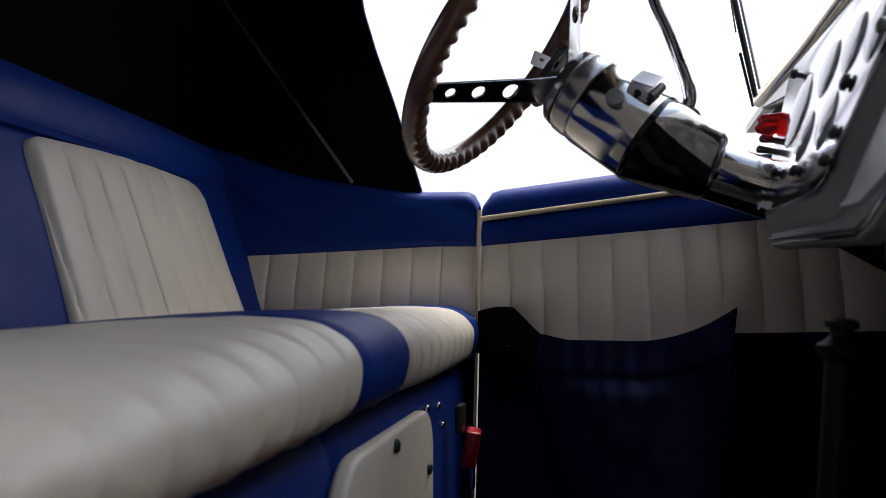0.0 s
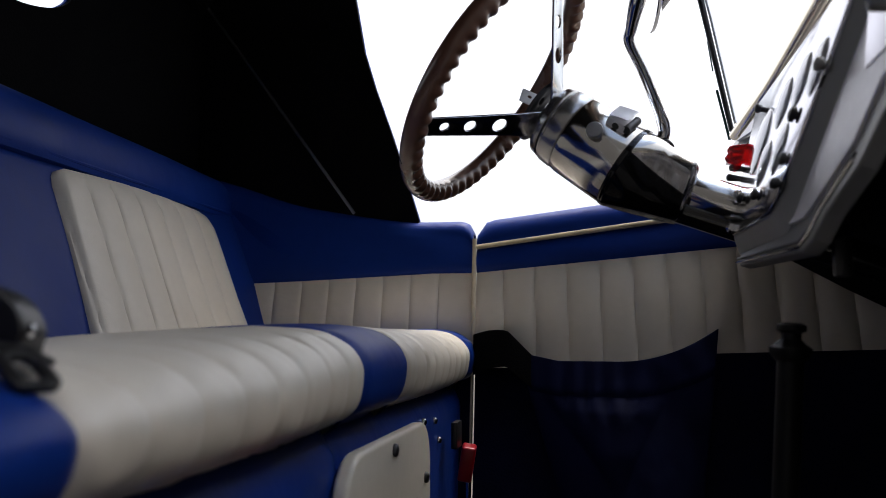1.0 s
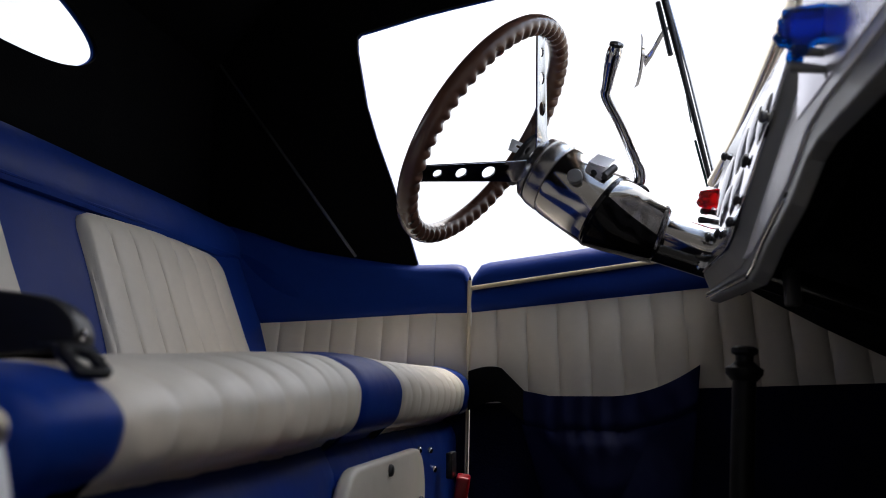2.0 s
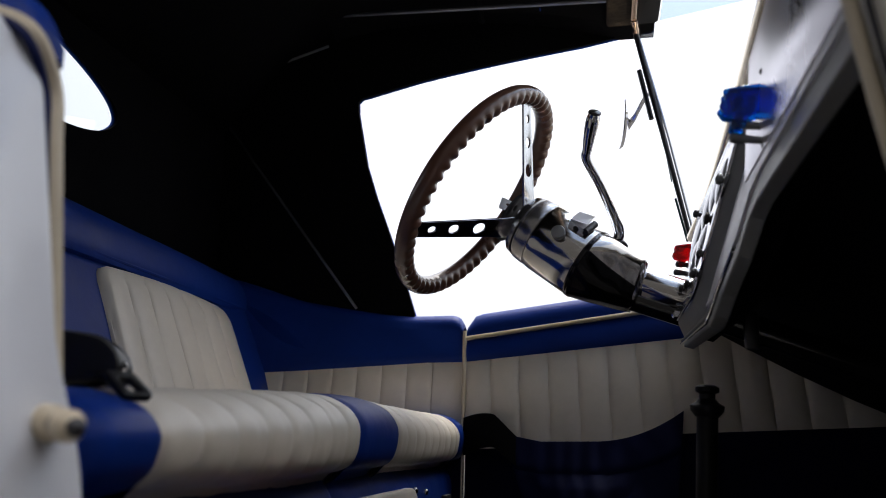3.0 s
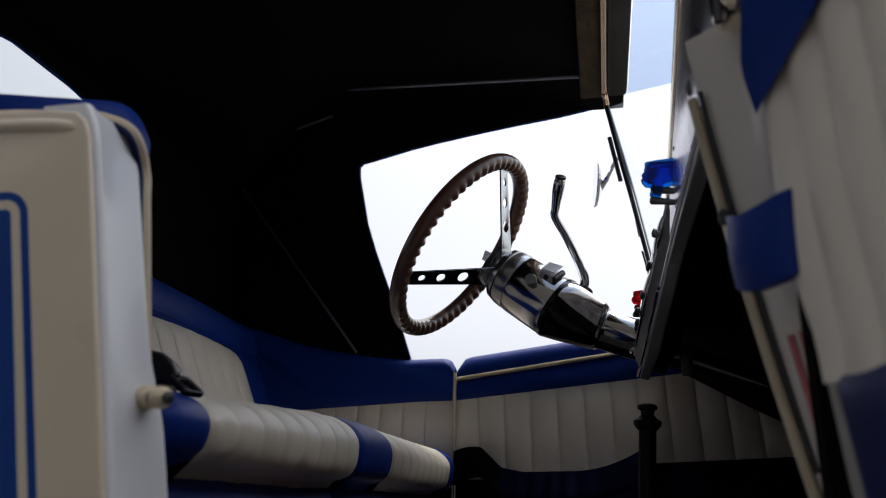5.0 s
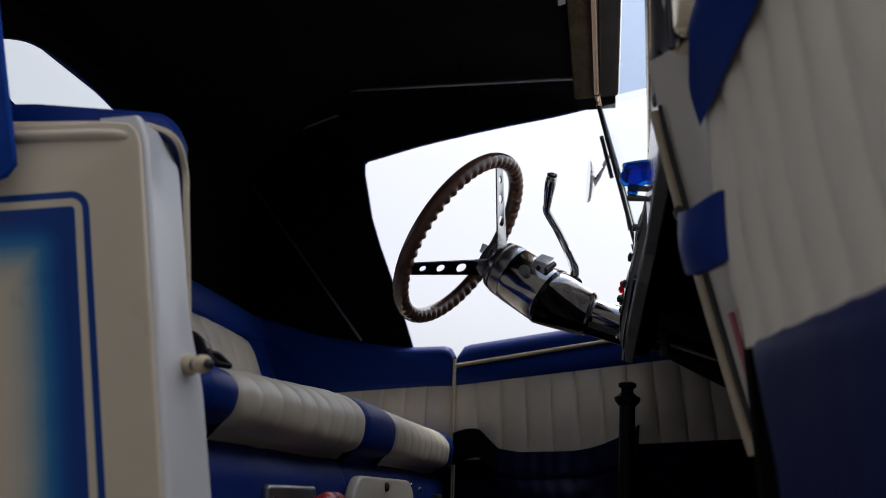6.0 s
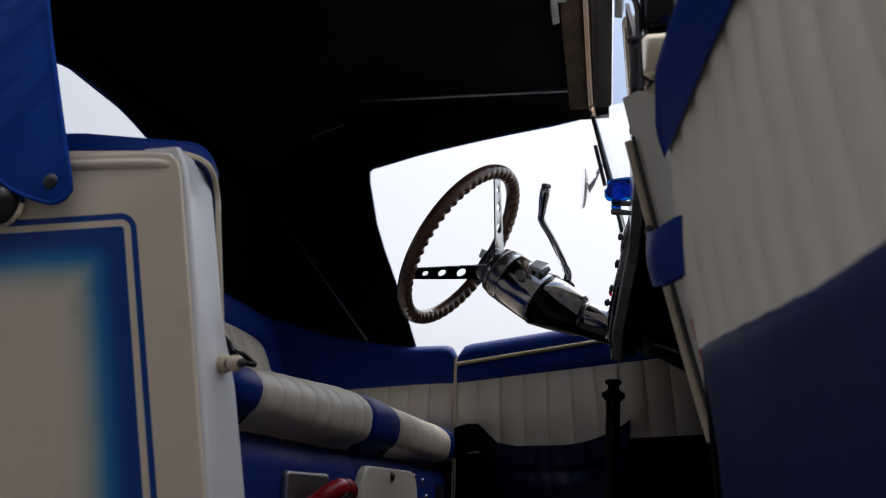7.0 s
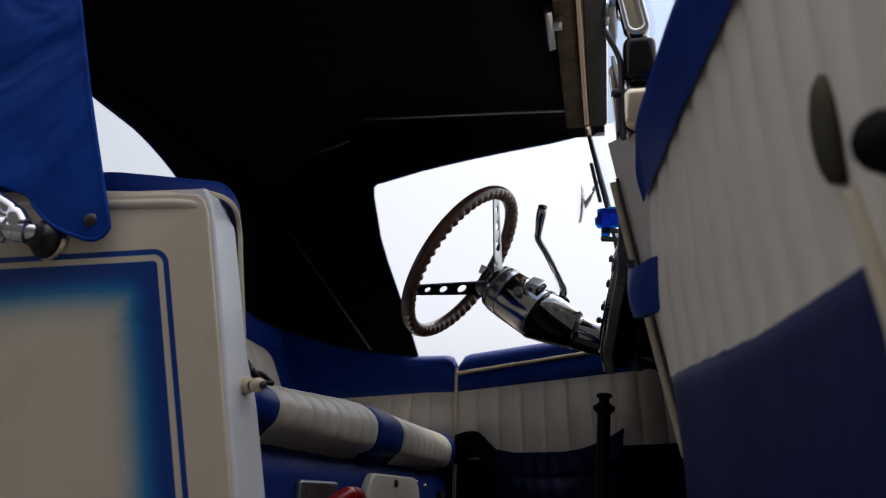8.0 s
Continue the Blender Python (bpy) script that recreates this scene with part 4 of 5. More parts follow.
def fj_face(u, v):
    z = 0.28 + 0.705 * v
    a, b = front_lace(z), jamb_end(z)
    p = a.lerp(b, u)
    return p + Vector((0.012 * math.sin(math.pi * u), 0, 0))


part("jamb_face", sheet(fj_face, 10, 30, (0.03, 0.01, 0)), JAMBCREAM, fjamb, "off-white painted jamb face")
lace_pts = [front_lace(z) + Vector((-0.004, 0.004, 0)) for z in (0.945, 0.93, 0.9, 0.86, 0.82, 0.78, 0.74, 0.70, 0.68, 0.66)]
for a, b in ((0, 5), (5, 9)):
    part("windlace", tube(smooth_line(lace_pts[a:b + 1], 4), 0.004, 10), PIPING, fjamb, "cream windlace")
# A thin dark strip stands in for the shade between windlace and jamb.
part("windlace_line", tube([p + Vector((0.004, -0.011, 0)) for p in smooth_line(lace_pts[:9], 3)], 0.0018, 8), DARKSTEEL, fjamb, "dark strip for the shade beside the windlace")
# Door check strap in blue vinyl, bridging jamb and door.
STRAP = ((0.201, 0.140, 0.796), (0.218, 0.052, 0.780), (0.199, 0.136, 0.843), (0.218, 0.050, 0.828))


def check_strap(u, v):
    low = Vector(STRAP[0]).lerp(Vector(STRAP[1]), u)
    high = Vector(STRAP[2]).lerp(Vector(STRAP[3]), u)
    p = low.lerp(high, v)
    return p + Vector((-0.013 * math.sin(math.pi * u) ** 0.6 * (0.7 + 0.3 * math.sin(math.pi * v)), 0, -0.006 * math.sin(math.pi * u)))


part("check_strap", sheet(check_strap, 18, 10, (0.006, 0.002, 0)), BLUE, fjamb, "blue vinyl door check strap")
part("strap_screw", lathe([(0, 0.006), (0.004, 0.006), (0.006, 0.003)], front_lace(0.852) + Vector((-0.006, -0.012, 0)), (-1, -0.3, 0), 12), DARKSTEEL, fjamb, "dark screw")
for d in (0.027, 0.043):
    line = []
    for k in range(9):
        z = 0.765 - 0.012 * k
        a, b = front_lace(z), jamb_end(z)
        u = d / (b - a).length
        line.append(a.lerp(b, u) + Vector((0.012 * math.sin(math.pi * u) - 0.0015, -0.001, 0)))
    part("tape_line", tube(smooth_line(line, 2), 0.0026, 6), REDTAPE, fjamb, "faded red tape line")

# ---- dashboard ----
dash = thing("dashboard", (0.2, 0.6, 0.85), "polished chrome dashboard with round gauges and switches", "dashboard")
FACE_N = Vector((-1, 0, 0.29)).normalized()
FACE_Y, FACE_Z = Vector((0, 1, 0)), Vector((0.29, 0, 1)).normalized()


def face(y, z, lift=0.0, base=0.157):
    """A point of the gauge panel's face at that y and z; base 0.170: of the main dashboard behind it."""
    return Vector((base + 0.29 * (z - 0.845), y, z)) + FACE_N * lift


SLANT = math.sqrt(1 + 0.29 ** 2)
FACE_M = Matrix(((0, FACE_Z.x, FACE_N.x * -1, 0.157), (1, 0, 0, 0), (0, FACE_Z.z, FACE_N.z * -1, 0.845), (0, 0, 0, 1)))


def ring_on_face(pts):
    return [(y, (z - 0.845) * SLANT) for y, z in pts]


MAIN = [(1.04, 1.035), (0.995, 0.99), (0.972, 0.94), (0.945, 0.872), (0.918, 0.852), (0.613, 0.838), (0.590, 0.845), (0.569, 0.862), (0.512, 0.886), (0.486, 0.914), (0.46, 0.921), (0.190, 0.922), (0.152, 0.965), (0.142, 1.06), (0.4, 1.08), (1.295, 1.081)]
SKIN = [(1.03, 1.042), (0.985, 0.995), (0.962, 0.945), (0.936, 0.886), (0.912, 0.874), (0.63, 0.866), (0.60, 0.876), (0.53, 0.905), (0.50, 0.94), (0.46, 0.948), (0.194, 0.950), (0.156, 0.975), (0.146, 1.056), (0.4, 1.076), (1.28, 1.077)]
part("frame", plate(ring_on_face(MAIN), [], 0.010, FACE_M @ Matrix.Translation((0, 0, 0.0205)), 0.002, 2), GREYPAINT, dash, "silver grey dashboard frame", 12)
part("panel", plate(ring_on_face(SKIN), [], 0.002, FACE_M @ Matrix.Translation((0, 0, 0.0125)), 0.001, 2), DASHALU, dash, "brushed bright metal panel")
BACKING = [(0.6 + 0.975 * (y - 0.6), max(z + 0.014, 0.862)) if z < 1.0 else (0.6 + 0.975 * (y - 0.6), z - 0.02) for y, z in MAIN]
part("backing", plate(ring_on_face(BACKING), [], 0.026, FACE_M @ Matrix.Translation((0, 0, 0.034)), 0.002, 2), BLACK, dash, "black backing behind the frame", 12)


def near_skin(u, v):
    """The bright panel before the passenger: it rolls over towards the windshield's lower rail."""
    y = 0.148 + 0.397 * u
    low = face(y, 0.958 + 0.03 * max(0.0, (0.2 - y) / 0.052), 0.0035, 0.170)
    high = Vector((rail_x(y) - 0.004, y, 1.084))
    p = low.lerp(high, v)
    return p + Vector((-0.002 * math.sin(math.pi * v) ** 0.8 - 0.002 * math.sin(2 * math.pi * v), 0, 0)) * min(1, 9 * u + 0.1, 9 * (1 - u) + 0.1)


part("near_panel", sheet(near_skin, 24, 30, (0.004, 0, 0)), ROLLED, dash, "polished rolled metal panel")
for off, mat, name in ((0.004, DARKSTEEL, "groove"), (-0.0005, CHROME, "lip")):
    part(name, tube([face(y, z + off, 0.0005, 0.1675) for y, z in MAIN[4:9]], 0.0016, 8), mat, dash, "thin edge line along the frame")
# Raised gauge pod with sloping sides.
POD_LOW = [(0.985, 0.94), (0.955, 0.885), (0.935, 0.863), (0.69, 0.857), (0.663, 0.868), (0.645, 0.90), (0.612, 0.955), (0.575, 1.02), (0.55, 1.07), (1.03, 1.07)]
POD_TOP = [(0.968, 0.95), (0.942, 0.897), (0.922, 0.881), (0.712, 0.876), (0.688, 0.885), (0.668, 0.915), (0.636, 0.96), (0.60, 1.015), (0.575, 1.058), (1.01, 1.058)]
bm = bmesh.new()
low = [bm.verts.new(face(y, z, 0, 0.170)) for y, z in POD_LOW]
mid = [bm.verts.new(face(0.2 * ya + 0.8 * yb, 0.2 * za + 0.8 * zb, -0.0025)) for (ya, za), (yb, zb) in zip(POD_LOW, POD_TOP)]
high = [bm.verts.new(face(y, z, 0)) for y, z in POD_TOP]
for a, b in ((low, mid), (mid, high)):
    for k in range(len(a)):
        bm.faces.new((a[k], a[(k + 1) % len(a)], b[(k + 1) % len(a)], b[k]))
bm.faces.new(high)
bm.faces.new(low[::-1])
pod = part("gauge_pod", bm, GREYPAINT, dash, "silver grey raised gauge pod", 20)
part("pod_face", plate(ring_on_face([(0.77 + 0.985 * (y - 0.77), 0.965 + 0.975 * (z - 0.965)) for y, z in POD_TOP]), [], 0.002, FACE_M @ Matrix.Translation((0, 0, -0.002)), 0.001, 2), PODCHROME, pod, "polished chrome gauge face")
part("under_cover", sheet(lambda u, v: (0.222 + 0.53 * u, 0.14 + 1.18 * v, 0.945 - 0.26 * u - 0.02 * math.sin(math.pi * u)), 6, 8, (0, 0, 0.006)), BLACK, dash, "black underside cover")



def gauge(y, z, r):
    g = part("gauge", lathe([(0.0, r * 1.02), (0.002, r * 1.01), (0.003, r * 0.98), (0.0025, r * 0.94), (0.0015, r * 0.92)], face(y, z, 0.001), FACE_N, 40), CHROME, pod, "chrome ringed gauge")
    # Dark ring that draws the bezel's shadow around the gauge.
    part("gauge_shadow_ring", lathe([(0.0, r * 1.05), (0.0012, r * 1.08), (0.0022, r * 1.05), (0.0024, r * 1.0)], face(y, z, 0.001), FACE_N, 40), DARKSTEEL, g, "dark ring for the bezel's shadow")
    dome = [(0.002 + 0.006 * math.cos(a), r * 0.93 * math.sin(a)) for a in [math.pi / 2 * k / 10 for k in range(10, 0, -1)]] + [(0.008, 0.0006)]
    part("gauge_glass", lathe(dome, face(y, z, 0.001), FACE_N, 40), GAUGE, g, "domed gauge glass")


GAUGE = material("domed_gauge_glass", (0.4, 0.41, 0.45), 0.08, 0.45, 0, 30, 0.12)
for y, z, r in ((0.880, 0.981, 0.0415), (0.787, 0.999, 0.0295), (0.714, 1.0, 0.029), (0.65, 0.992, 0.028), (0.812, 0.943, 0.0275), (0.737, 0.942, 0.0285)):
    gauge(y, z, r)


def knob(y, z, r, long, mat, text, name="knob"):
    part(name, lathe([(0, r * 1.3), (0.002, r * 1.3), (0.003, r * 0.6), (long * 0.45, r * 0.6), (long * 0.5, r), (long * 0.9, r), (long, r * 0.7), (long + 0.001, 0.001)], face(y, z, 0.001, 0.170 if y < 0.55 else 0.157), FACE_N, 16), mat, dash if y < 0.55 else pod, text)


for y, z, r, long, mat, text in (
        (0.938, 1.033, 0.0055, 0.012, DARKSTEEL, "grey knurled knob"), (0.692, 0.962, 0.007, 0.010, BLACKPLASTIC, "black knob"),
        (0.688, 0.922, 0.006, 0.009, DARKSTEEL, "dark square knob"), (0.684, 0.899, 0.0055, 0.011, DARKSTEEL, "grey metal knob"),
        (0.901, 0.922, 0.006, 0.009, DARKSTEEL, "dark square knob"), (0.80, 0.909, 0.006, 0.009, DARKSTEEL, "dark square knob"),
        (0.623, 0.985, 0.006, 0.011, DULL, "grey metal knob"), (0.235, 0.985, 0.008, 0.016, DULL, "grey metal knob")):
    knob(y, z, r, long, mat, text)


def guard_switch(y, z, gel, text, size=1.0):
    """A toggle switch under a flip-up coloured guard, with two plain toggles below it."""
    p = face(y, z, -0.002 if y < 0.55 else 0.0, 0.170)
    sw = part("guarded_switch", box((-0.010 * size, -0.018 * size, 0.0), (0.010 * size, 0.018 * size, 0.012 * size), 0.002, 2, Matrix.Translation(p) @ Matrix.LocRotScale(None, FACE_N.to_track_quat("Z", "Y"), None)), BLACKPLASTIC, dash, "black switch base")
    outline = [(0.004, 0.014), (0.009, 0.019), (0.040, 0.017), (0.045, 0.0135), (0.044, 0.007), (0.049, 0.002), (0.045, -0.006), (0.039, -0.008), (0.041, -0.016), (0.036, -0.020), (0.029, -0.018), (0.027, -0.010), (0.016, -0.006), (0.006, -0.004)]
    ring = soft_ring([(a * size, b * size) for a, b in outline], 3)
    bm = bmesh.new()
    for dy in (-0.0075, 0.0075):
        one = plate(ring, [], 0.0012, Matrix(((-1, 0, 0, p.x), (0, 0, 1, y + dy * size), (0, 1, 0, z), (0, 0, 0, 1))), 0.0008, 2)
        me = bpy.data.meshes.new("wall")
        one.to_mesh(me)
        one.free()
        bm.from_mesh(me)
        bpy.data.meshes.remove(me)
    for lo, hi in (((0.008, 0.0135), (0.040, 0.0165)), ((0.0395, -0.004), (0.0425, 0.013)), ((0.029, -0.017), (0.036, -0.0145))):
        a = Vector((p.x - hi[0] * size, y - 0.0066 * size, z + lo[1] * size))
        b = Vector((p.x - lo[0] * size, y + 0.0066 * size, z + hi[1] * size))
        piece = box(a, b, 0.0006, 1)
        me = bpy.data.meshes.new("web")
        piece.to_mesh(me)
        piece.free()
        bm.from_mesh(me)
        bpy.data.meshes.remove(me)
    part("guard", bm, gel, sw, text)
    if size == 1.0:
        part("hinge_post", box((-0.011, -0.017, -0.020), (0.004, 0.004, 0.030), 0.003, 2, Matrix.Translation(p) @ pose(0, 0, 0, 0, 16, 0)), BLACKPLASTIC, sw, "black hinge post")
        part("hinge_screw", lathe([(0, 0.005), (0.004, 0.005), (0.006, 0.003)], p + Vector((-0.008, -0.004, 0.030)), (-0.5, -0.3, 0.8), 12), DARKSTEEL, sw, "dark hinge screw")
    part("hinge_pin", tube([face(y - 0.013 * size, z + 0.016 * size, 0.008 * size, 0.170), face(y + 0.013 * size, z + 0.016 * size, 0.008 * size, 0.170)], 0.0035 * size, 10), BLACKPLASTIC, sw)
    for dz in (-0.017, -0.029):
        part("toggle", lathe([(0, 0.0065), (0.005, 0.0065), (0.006, 0.003), (0.018, 0.0036), (0.030, 0.0046), (0.032, 0.002)], face(y, z + dz, 0, 0.170), FACE_N + Vector((0, 0, -0.12)), 14), DARKSTEEL if size < 1 else DULL, dash, "grey metal toggle switch")


guard_switch(0.452, 0.994, BLUEGEL, "translucent blue flip-up guard")
guard_switch(0.985, 0.987, REDGEL, "translucent red flip-up guard", 0.82)
part("tab", box((0.215, 0.70, 0.82), (0.23, 0.712, 0.862), 0.003), DARKSTEEL, dash, "dark bracket tab")


# ---- steering column and wheel ----
C = Vector((-0.110, 0.975, 1.093))
N = Vector((-0.78988, 0.11840, 0.60173)).normalized()
AX = -N
SIDE_A = Vector((-0.60599, 0.0, -0.79547)).normalized()
SIDE_B = N.cross(SIDE_A).normalized()

wheel = thing("steering_wheel", tuple(C), "three-spoke steering wheel with brown finger-grip rim", "steering wheel")
bm = bmesh.new()
R, TUBE, NG, SEG = 0.1655, 0.0142, 56, 20
rings = []
for i in range(NG * 8):
    th = 2 * math.pi * i / (NG * 8)
    rad = math.cos(th) * SIDE_A + math.sin(th) * SIDE_B
    ring = []
    for k in range(SEG):
        f = 2 * math.pi * k / SEG
        groove = max(0.0, math.cos(f - math.radians(258))) ** 3.2 * (0.5 - 0.5 * math.cos(NG * th)) ** 1.3
        r = TUBE * (1 - 0.34 * groove)
        ring.append(bm.verts.new(C + rad * (R + r * math.cos(f)) + N * (r * 1.05 * math.sin(f))))
    rings.append(ring)
for i, a in enumerate(rings):
    b = rings[(i + 1) % len(rings)]
    for k in range(SEG):
        bm.faces.new((a[k], a[(k + 1) % SEG], b[(k + 1) % SEG], b[k]))
part("rim", bm, WOODBROWN, wheel, "brown rim with finger grips", 60)
HUB = C + AX * 0.082


def spoke(angle):
    """A flat dished spoke with three holes, the largest next to the hub."""
    rad = math.cos(radians(angle)) * SIDE_A + math.sin(radians(angle)) * SIDE_B
    start, end = HUB + rad * 0.026, C + rad * (R - 0.006) + AX * 0.004
    d = (end - start)
    length = d.length
    d.normalize()
    w = d.cross(N).normalized()
    nrm = d.cross(w)
    outline = [(0, -0.019), (0.03, -0.0165), (length, -0.0125), (length, 0.0125), (0.03, 0.0165), (0, 0.019)]
    holes = [circle(length * 0.34, 0, 0.0095), circle(length * 0.60, 0, 0.0078), circle(length * 0.82, 0, 0.006)]
    m = Matrix(((d.x, w.x, nrm.x, start.x), (d.y, w.y, nrm.y, start.y), (d.z, w.z, nrm.z, start.z), (0, 0, 0, 1)))
    part("spoke", plate(outline, holes, 0.0018, m, 0.0006, 1), SPOKE, wheel, "polished flat spoke with three holes")


SPOKE = material("polished_spoke_steel", (0.62, 0.63, 0.65), 0.16, 1.0, 0.05, 90, 0.08)
for angle in (46, 153, 272):
    spoke(angle)
HP = HUB + N * 0.013
part("hub_plate", plate(circle(0, 0, 0.041, 28), [circle(0.024 * math.cos(k), 0.024 * math.sin(k), 0.0055, 12) for k in (0.3, 1.9, 3.4, 4.9)], 0.003, Matrix(((SIDE_A.x, SIDE_B.x, N.x, HP.x), (SIDE_A.y, SIDE_B.y, N.y, HP.y), (SIDE_A.z, SIDE_B.z, N.z, HP.z), (0, 0, 0, 1))), 0.0008, 1), DARKSTEEL, wheel, "dark round hub plate with bolt holes")
TAB = Vector((-0.0765, 1.08, 1.1025))
part("contact_tab", plate(rounded(-0.012, -0.013, 0.012, 0.013, 0.002, 3), [circle(0.001, 0.002, 0.0035, 12)], 0.0012, Matrix.Translation(TAB) @ Matrix.LocRotScale(None, Vector((0.45, -0.8, 0.45)).to_track_quat("Z", "Y"), None) @ Matrix.Rotation(radians(-25), 4, "Z"), 0.0004, 1), WHITEPAINT, wheel, "white bent contact tab")

BELLMETAL = material("grey_polished_metal", (0.42, 0.41, 0.41), 0.24, 0.9, 0, 40, 0.08)
column = thing("steering_column", tuple(C + AX * 0.2), "chrome tilt steering column with turn signal hub", "steering column")
part("bell", lathe([(0.083, 0.030), (0.085, 0.040), (0.090, 0.0455), (0.098, 0.0475), (0.1, 0.046), (0.102, 0.046), (0.104, 0.0495), (0.118, 0.0505), (0.122, 0.0495), (0.124, 0.047)], C, AX, 64), BELLMETAL, column, "satin metal hub bell")
part("drum", lathe([(0.122, 0.046), (0.1245, 0.0505), (0.13, 0.0515), (0.197, 0.0525), (0.1995, 0.0515), (0.2, 0.047)], C, AX, 80), COLCHROME, column, "chrome drum")

part("drum_collar", lathe([(0.197, 0.052), (0.1985, 0.0534), (0.204, 0.0534), (0.206, 0.0505)], C, AX, 64), COVERBLACK, column, "dark polished collar")


AX2 = Vector((0.93, -0.05, -0.362)).normalized()
C2 = Vector((0.033, 0.955, 0.976))


H0, H1 = C + AX * 0.2, Vector((0.1186, 0.952, 0.9385))


def housing(u, v, grow=0.0):
    """The tilt housing: round where it leaves the drum, square-shouldered and narrower at its end."""
    d = AX.lerp(AX2, min(1, 1.3 * u)).normalized()
    side = d.cross(Vector((0, 0, 1))).normalized()
    high = side.cross(d)
    a = 2 * math.pi * v
    c, t = math.cos(a), math.sin(a)
    e = 2 + 2.0 * min(1, 1.6 * u)
    k = (abs(c) ** e + abs(t) ** e) ** (-1 / e)
    r = 0.052 - 0.0045 * min(1, 1.9 * u) - 0.0115 * u ** 1.4 + grow
    mid = H0.lerp(H1, u)
    return mid + r * k * (c * side + t * high)


def housing_shell(first, last, grow, n=24, m=96):
    bm = bmesh.new()
    rows = [[bm.verts.new(housing(first + (last - first) * i / n, j / m, grow)) for j in range(m)] for i in range(n + 1)]
    rows.append([bm.verts.new(H1 + AX2 * 0.005 + (v.co - H1) * 0.86) for v in rows[-1]])
    for a, b in zip(rows, rows[1:]):
        for j in range(m):
            bm.faces.new((a[j], a[(j + 1) % m], b[(j + 1) % m], b[j]))
    bm.faces.new(rows[0][::-1])
    bm.faces.new(rows[-1])
    return bm


part("tilt_housing", housing_shell(0.0, 1.0, 0.0), COLCHROME, column, "chrome tilt housing", 50)
bm = bmesh.new()
rows = [[bm.verts.new(housing(0.004 + 0.996 * i / 20, 0.50 + (1.045 - 0.08 * i / 20 - 0.50) * j / 36, 0.0016)) for j in range(37)] for i in range(21)]
for a, b in zip(rows, rows[1:]):
    for j in range(36):
        bm.faces.new((a[j], a[j + 1], b[j + 1], b[j]))
bmesh.ops.solidify(bm, geom=bm.faces[:], thickness=0.002)
part("lower_cover", bm, COVERBLACK, column, "gloss black lower cover", 50)
part("shaft", lathe([(0.09, 0.022), (0.098, 0.0245), (0.15, 0.0245), (0.175, 0.0235), (0.18, 0.02)], C2, AX2, 36), COLCHROME, column, "chrome column tube")
part("under_rail", tube([C2 + AX2 * 0.07 + Vector((0, 0, -0.026)), C2 + AX2 * 0.175 + Vector((0, 0, -0.024))], 0.017, 14), BLACKPAINT, column, "gloss black lower cover")
part("lower_shaft", lathe([(0.14, 0.019), (0.8, 0.019)], C2 + Vector((0, 0, -0.012)), AX2, 20), BLACKPAINT, column, "black lower column tube")
up = AX.cross(SIDE_B).normalized()
if up.z < 0:
    up = -up
NEAR = Vector((0, -1, 0))
def on_drum(s, turn, r):
    """A point beside the drum, turned from its top towards the passenger, and the outward direction there."""
    out = up * math.cos(radians(turn)) + SIDE_B * math.sin(radians(turn))
    return C + AX * s + out * r, out


at, out = on_drum(0.158, 85, 0.0505)
part("round_button", lathe([(0, 0.006), (0.007, 0.006), (0.0075, 0.0098), (0.014, 0.0098), (0.0152, 0.0088), (0.0155, 0.002)], at, out, 24), STEEL, column, "round metal button")
at, out = on_drum(0.174, 50, 0.0495)
tang = AX.cross(out).normalized()
bq = Matrix(((AX.x, tang.x, out.x, at.x), (AX.y, tang.y, out.y, at.y), (AX.z, tang.z, out.z, at.z), (0, 0, 0, 1)))
clip = part("hazard_bracket", box((-0.015, -0.014, -0.006), (0.011, 0.013, 0.012), 0.0015, 2, bq), DASHALU, column, "small bright switch bracket")
part("bracket_flap", box((-0.013, -0.013, -0.0008), (0.013, 0.013, 0.0008), 0.0005, 1, bq @ pose(-0.003, -0.001, 0.0165, 0, -16, 0)), DASHALU, clip, "raised chrome flap")
part("curled_edge", tube([bq @ Vector((0.012, y, 0.0085)) for y in (-0.014, 0.0, 0.013)], 0.0052, 14), DARKSTEEL, clip, "dark hinge roll")
part("box_screw", lathe([(0, 0.0045), (0.0015, 0.0045), (0.0025, 0.003)], bq @ Vector((-0.002, 0.0118 if tang.y < 0 else -0.0138, 0.005)), tang if tang.y < 0 else -tang, 12), DARKSTEEL, clip, "dark screw")
part("collar_screw", lathe([(0, 0.006), (0.004, 0.006), (0.006, 0.004), (0.012, 0.004)], C2 + AX2 * 0.142 + NEAR * 0.018 + Vector((0, 0, -0.032)), NEAR, 14), CHROME, column, "chrome set screw")

shifter = thing("shift_lever", (0.093, 0.95, 0.98), "chrome bent column shift lever with dark tip", "gear lever")
foot = Vector((0.088, 0.966, 0.990))
part("boot", lathe([(-0.012, 0.023), (0.0, 0.022), (0.010, 0.0165), (0.016, 0.0125), (0.020, 0.011), (0.022, 0.008)], foot, up, 20), COVERBLACK, shifter, "dark chrome lever boot")
part("arm", tube(smooth_line([(0.090, 0.967, 0.998), (0.0965, 0.962, 1.018), (0.092, 0.952, 1.036), (0.072, 0.926, 1.082), (0.055, 0.906, 1.113), (0.0555, 0.897, 1.124)], 6), [0.0078] * 12 + [0.0068] * 19, 12), CHROME, shifter, "chrome arm")
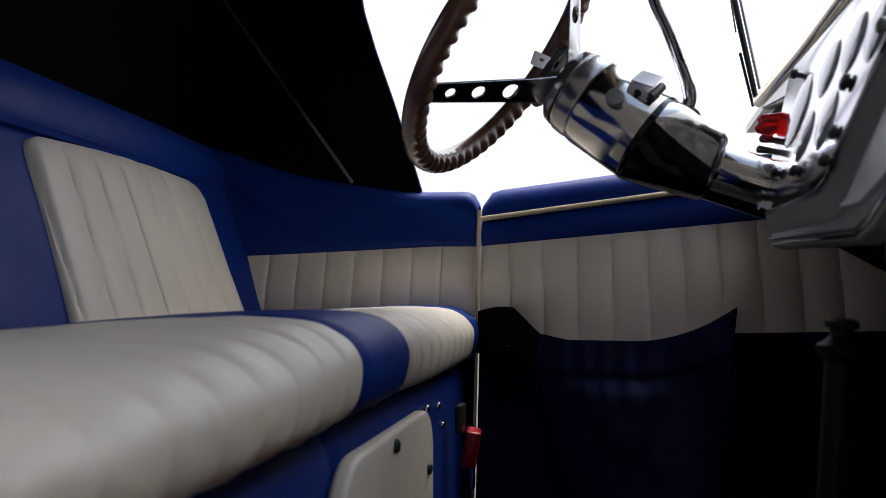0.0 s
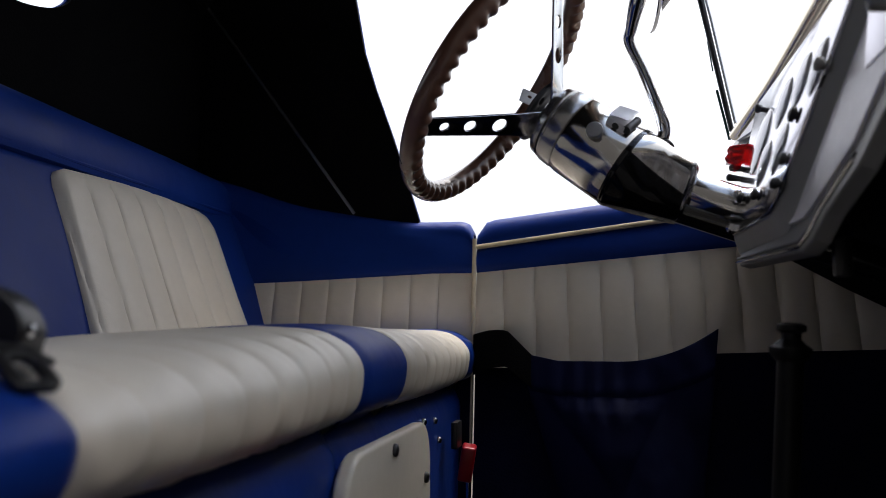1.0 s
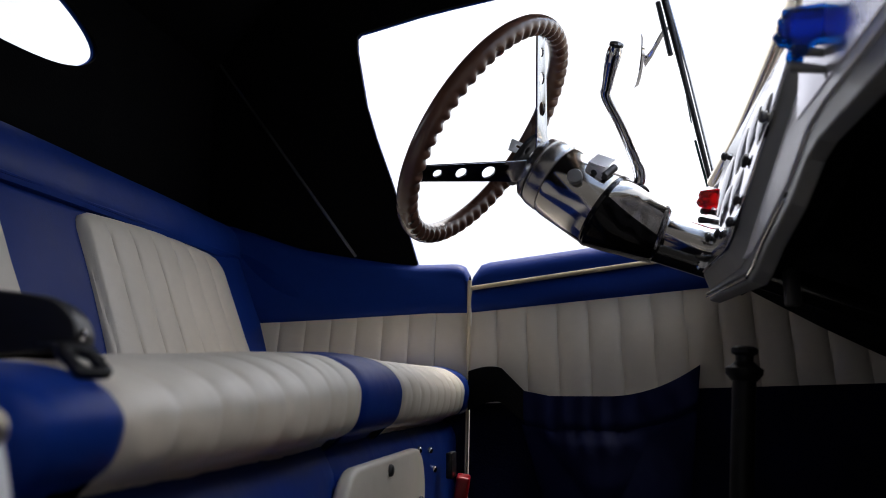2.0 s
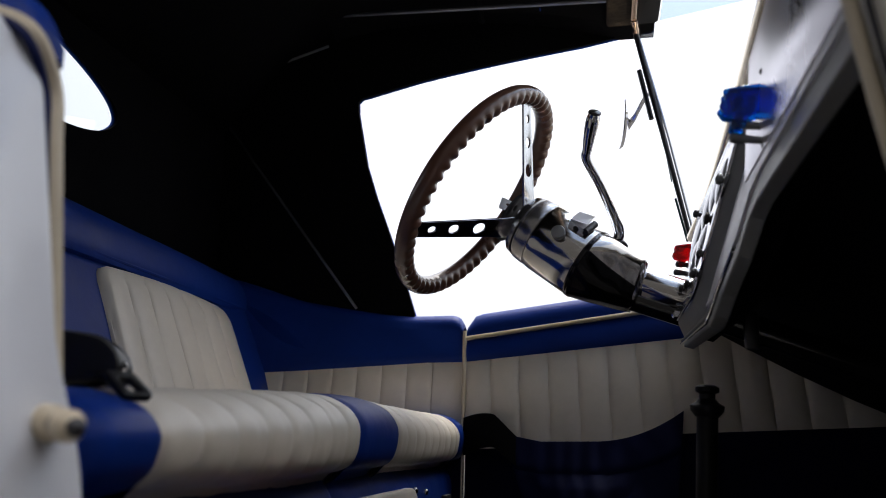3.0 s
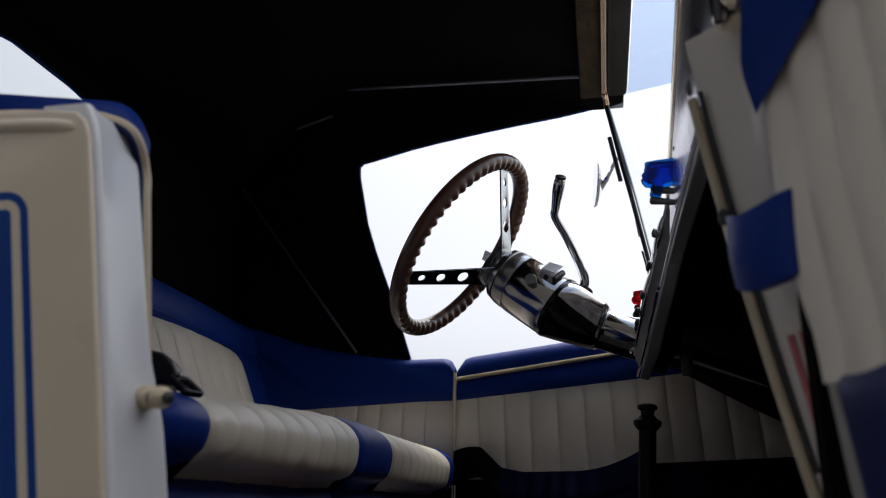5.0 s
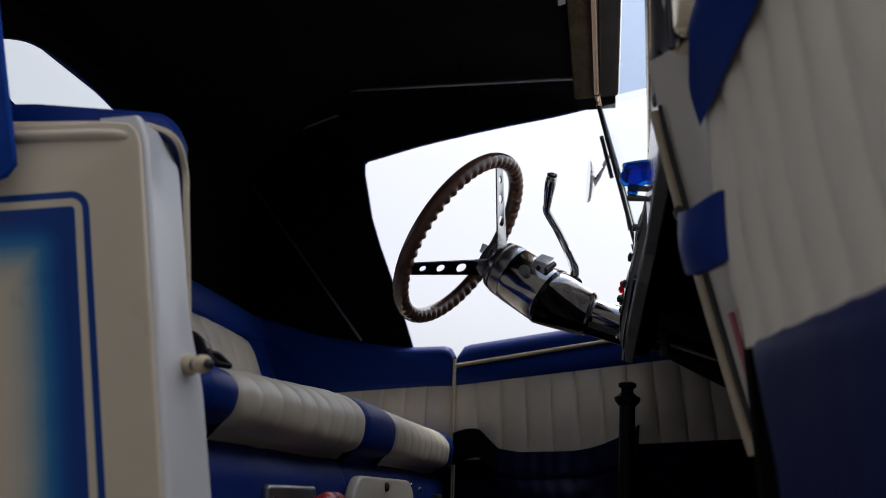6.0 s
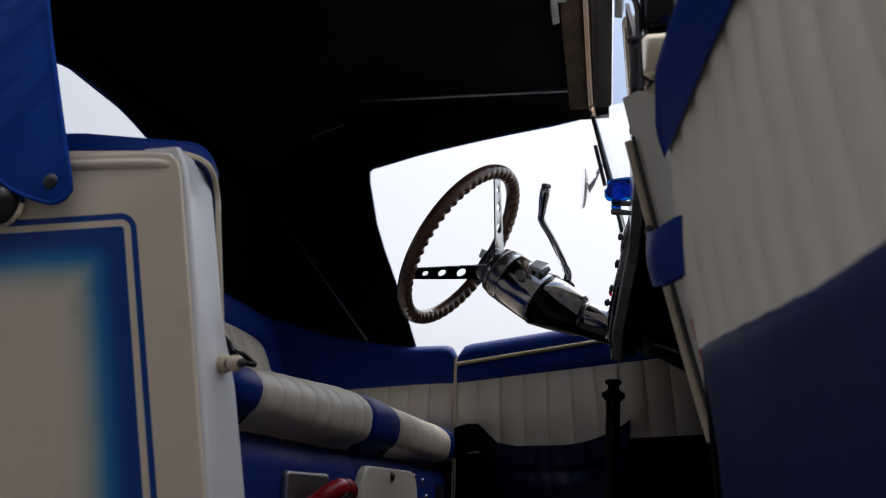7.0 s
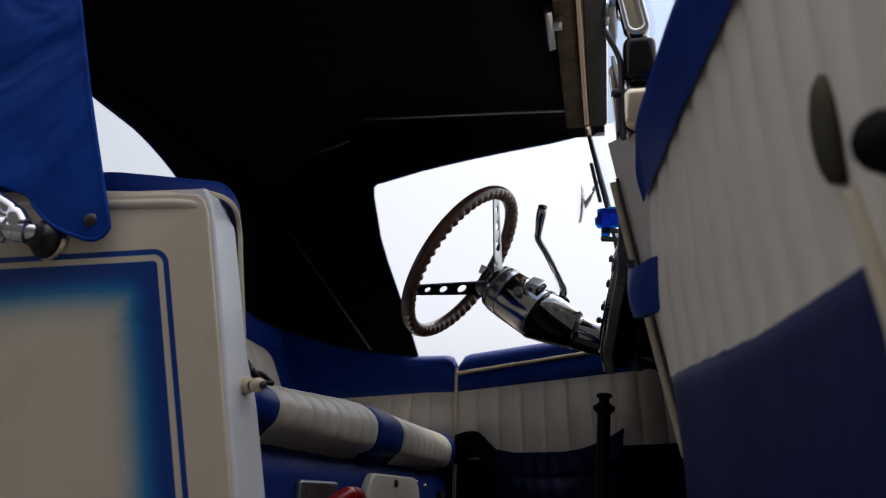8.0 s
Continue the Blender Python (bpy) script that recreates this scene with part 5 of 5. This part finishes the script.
part("tip", tube(smooth_line([(0.0553, 0.898, 1.121), (0.061, 0.878, 1.143), (0.068, 0.860, 1.163)], 5), [0.0065, 0.007, 0.0075, 0.008, 0.0085, 0.009, 0.0095, 0.0098, 0.0098, 0.0095, 0.008], 14), CHROME, shifter, "flared chrome grip")
part("cap", lathe([(0, 0.0092), (0.003, 0.0088), (0.0045, 0.005)], (0.0682, 0.8595, 1.1632), (0.26, -0.6, 0.75), 14), BLACKPLASTIC, shifter, "black end cap")

# ---- hand lever on the floor ----
lever = thing("floor_lever", (0.13, 0.653, 0.27), "black upright hand lever with flanged cap", "hand lever")
part("stem", tube([(0.128, 0.653, 0.27), (0.165, 0.653, 0.757)], 0.0105, 14), LEVERBLACK, lever, "black tube")
part("cap", lathe([(-0.004, 0.0115), (0.002, 0.0165), (0.007, 0.017), (0.010, 0.012), (0.014, 0.008), (0.019, 0.008), (0.021, 0.0118), (0.0255, 0.0118), (0.0275, 0.008)], (0.1645, 0.653, 0.752), (0.07, 0, 1), 20), LEVERBLACK, lever, "black flanged cap")

# ---- chrome top bracket outside the flap ----
brk = thing("top_bracket", (-0.41, 0.02, 0.88), "chrome soft top pivot bracket on body side", "bracket")
BOSS = Vector((-0.392, 0.055, 0.880))
part("boss", lathe([(-0.004, 0.021), (0.006, 0.0215), (0.010, 0.019), (0.014, 0.015), (0.020, 0.0135), (0.022, 0.008)], BOSS, (-0.25, -1, 0), 32), BLACKPLASTIC, brk, "black round boss")
part("rim", lathe([(-0.004, 0.0215), (0.0, 0.0235), (0.0035, 0.0215)], BOSS, (-0.25, -1, 0), 32), BRASS, brk, "gold toned rim")
part("pin", lathe([(0.0, 0.009), (0.010, 0.0095), (0.012, 0.0125), (0.022, 0.0128), (0.024, 0.011), (0.03, 0.011), (0.032, 0.0145), (0.06, 0.0145), (0.063, 0.010)], BOSS + Vector((-0.004, -0.014, 0.003)), (-1, -0.22, 0.10), 28), DASHCHROME, brk, "knurled chrome pin")
part("arm", tube(smooth_line([(-0.412, 0.034, 0.890), (-0.422, 0.033, 0.904), (-0.440, 0.034, 0.917), (-0.47, 0.04, 0.935)], 5), [0.011] * 5 + [0.009] * 11, 14), DASHCHROME, brk, "chrome pivot arm")
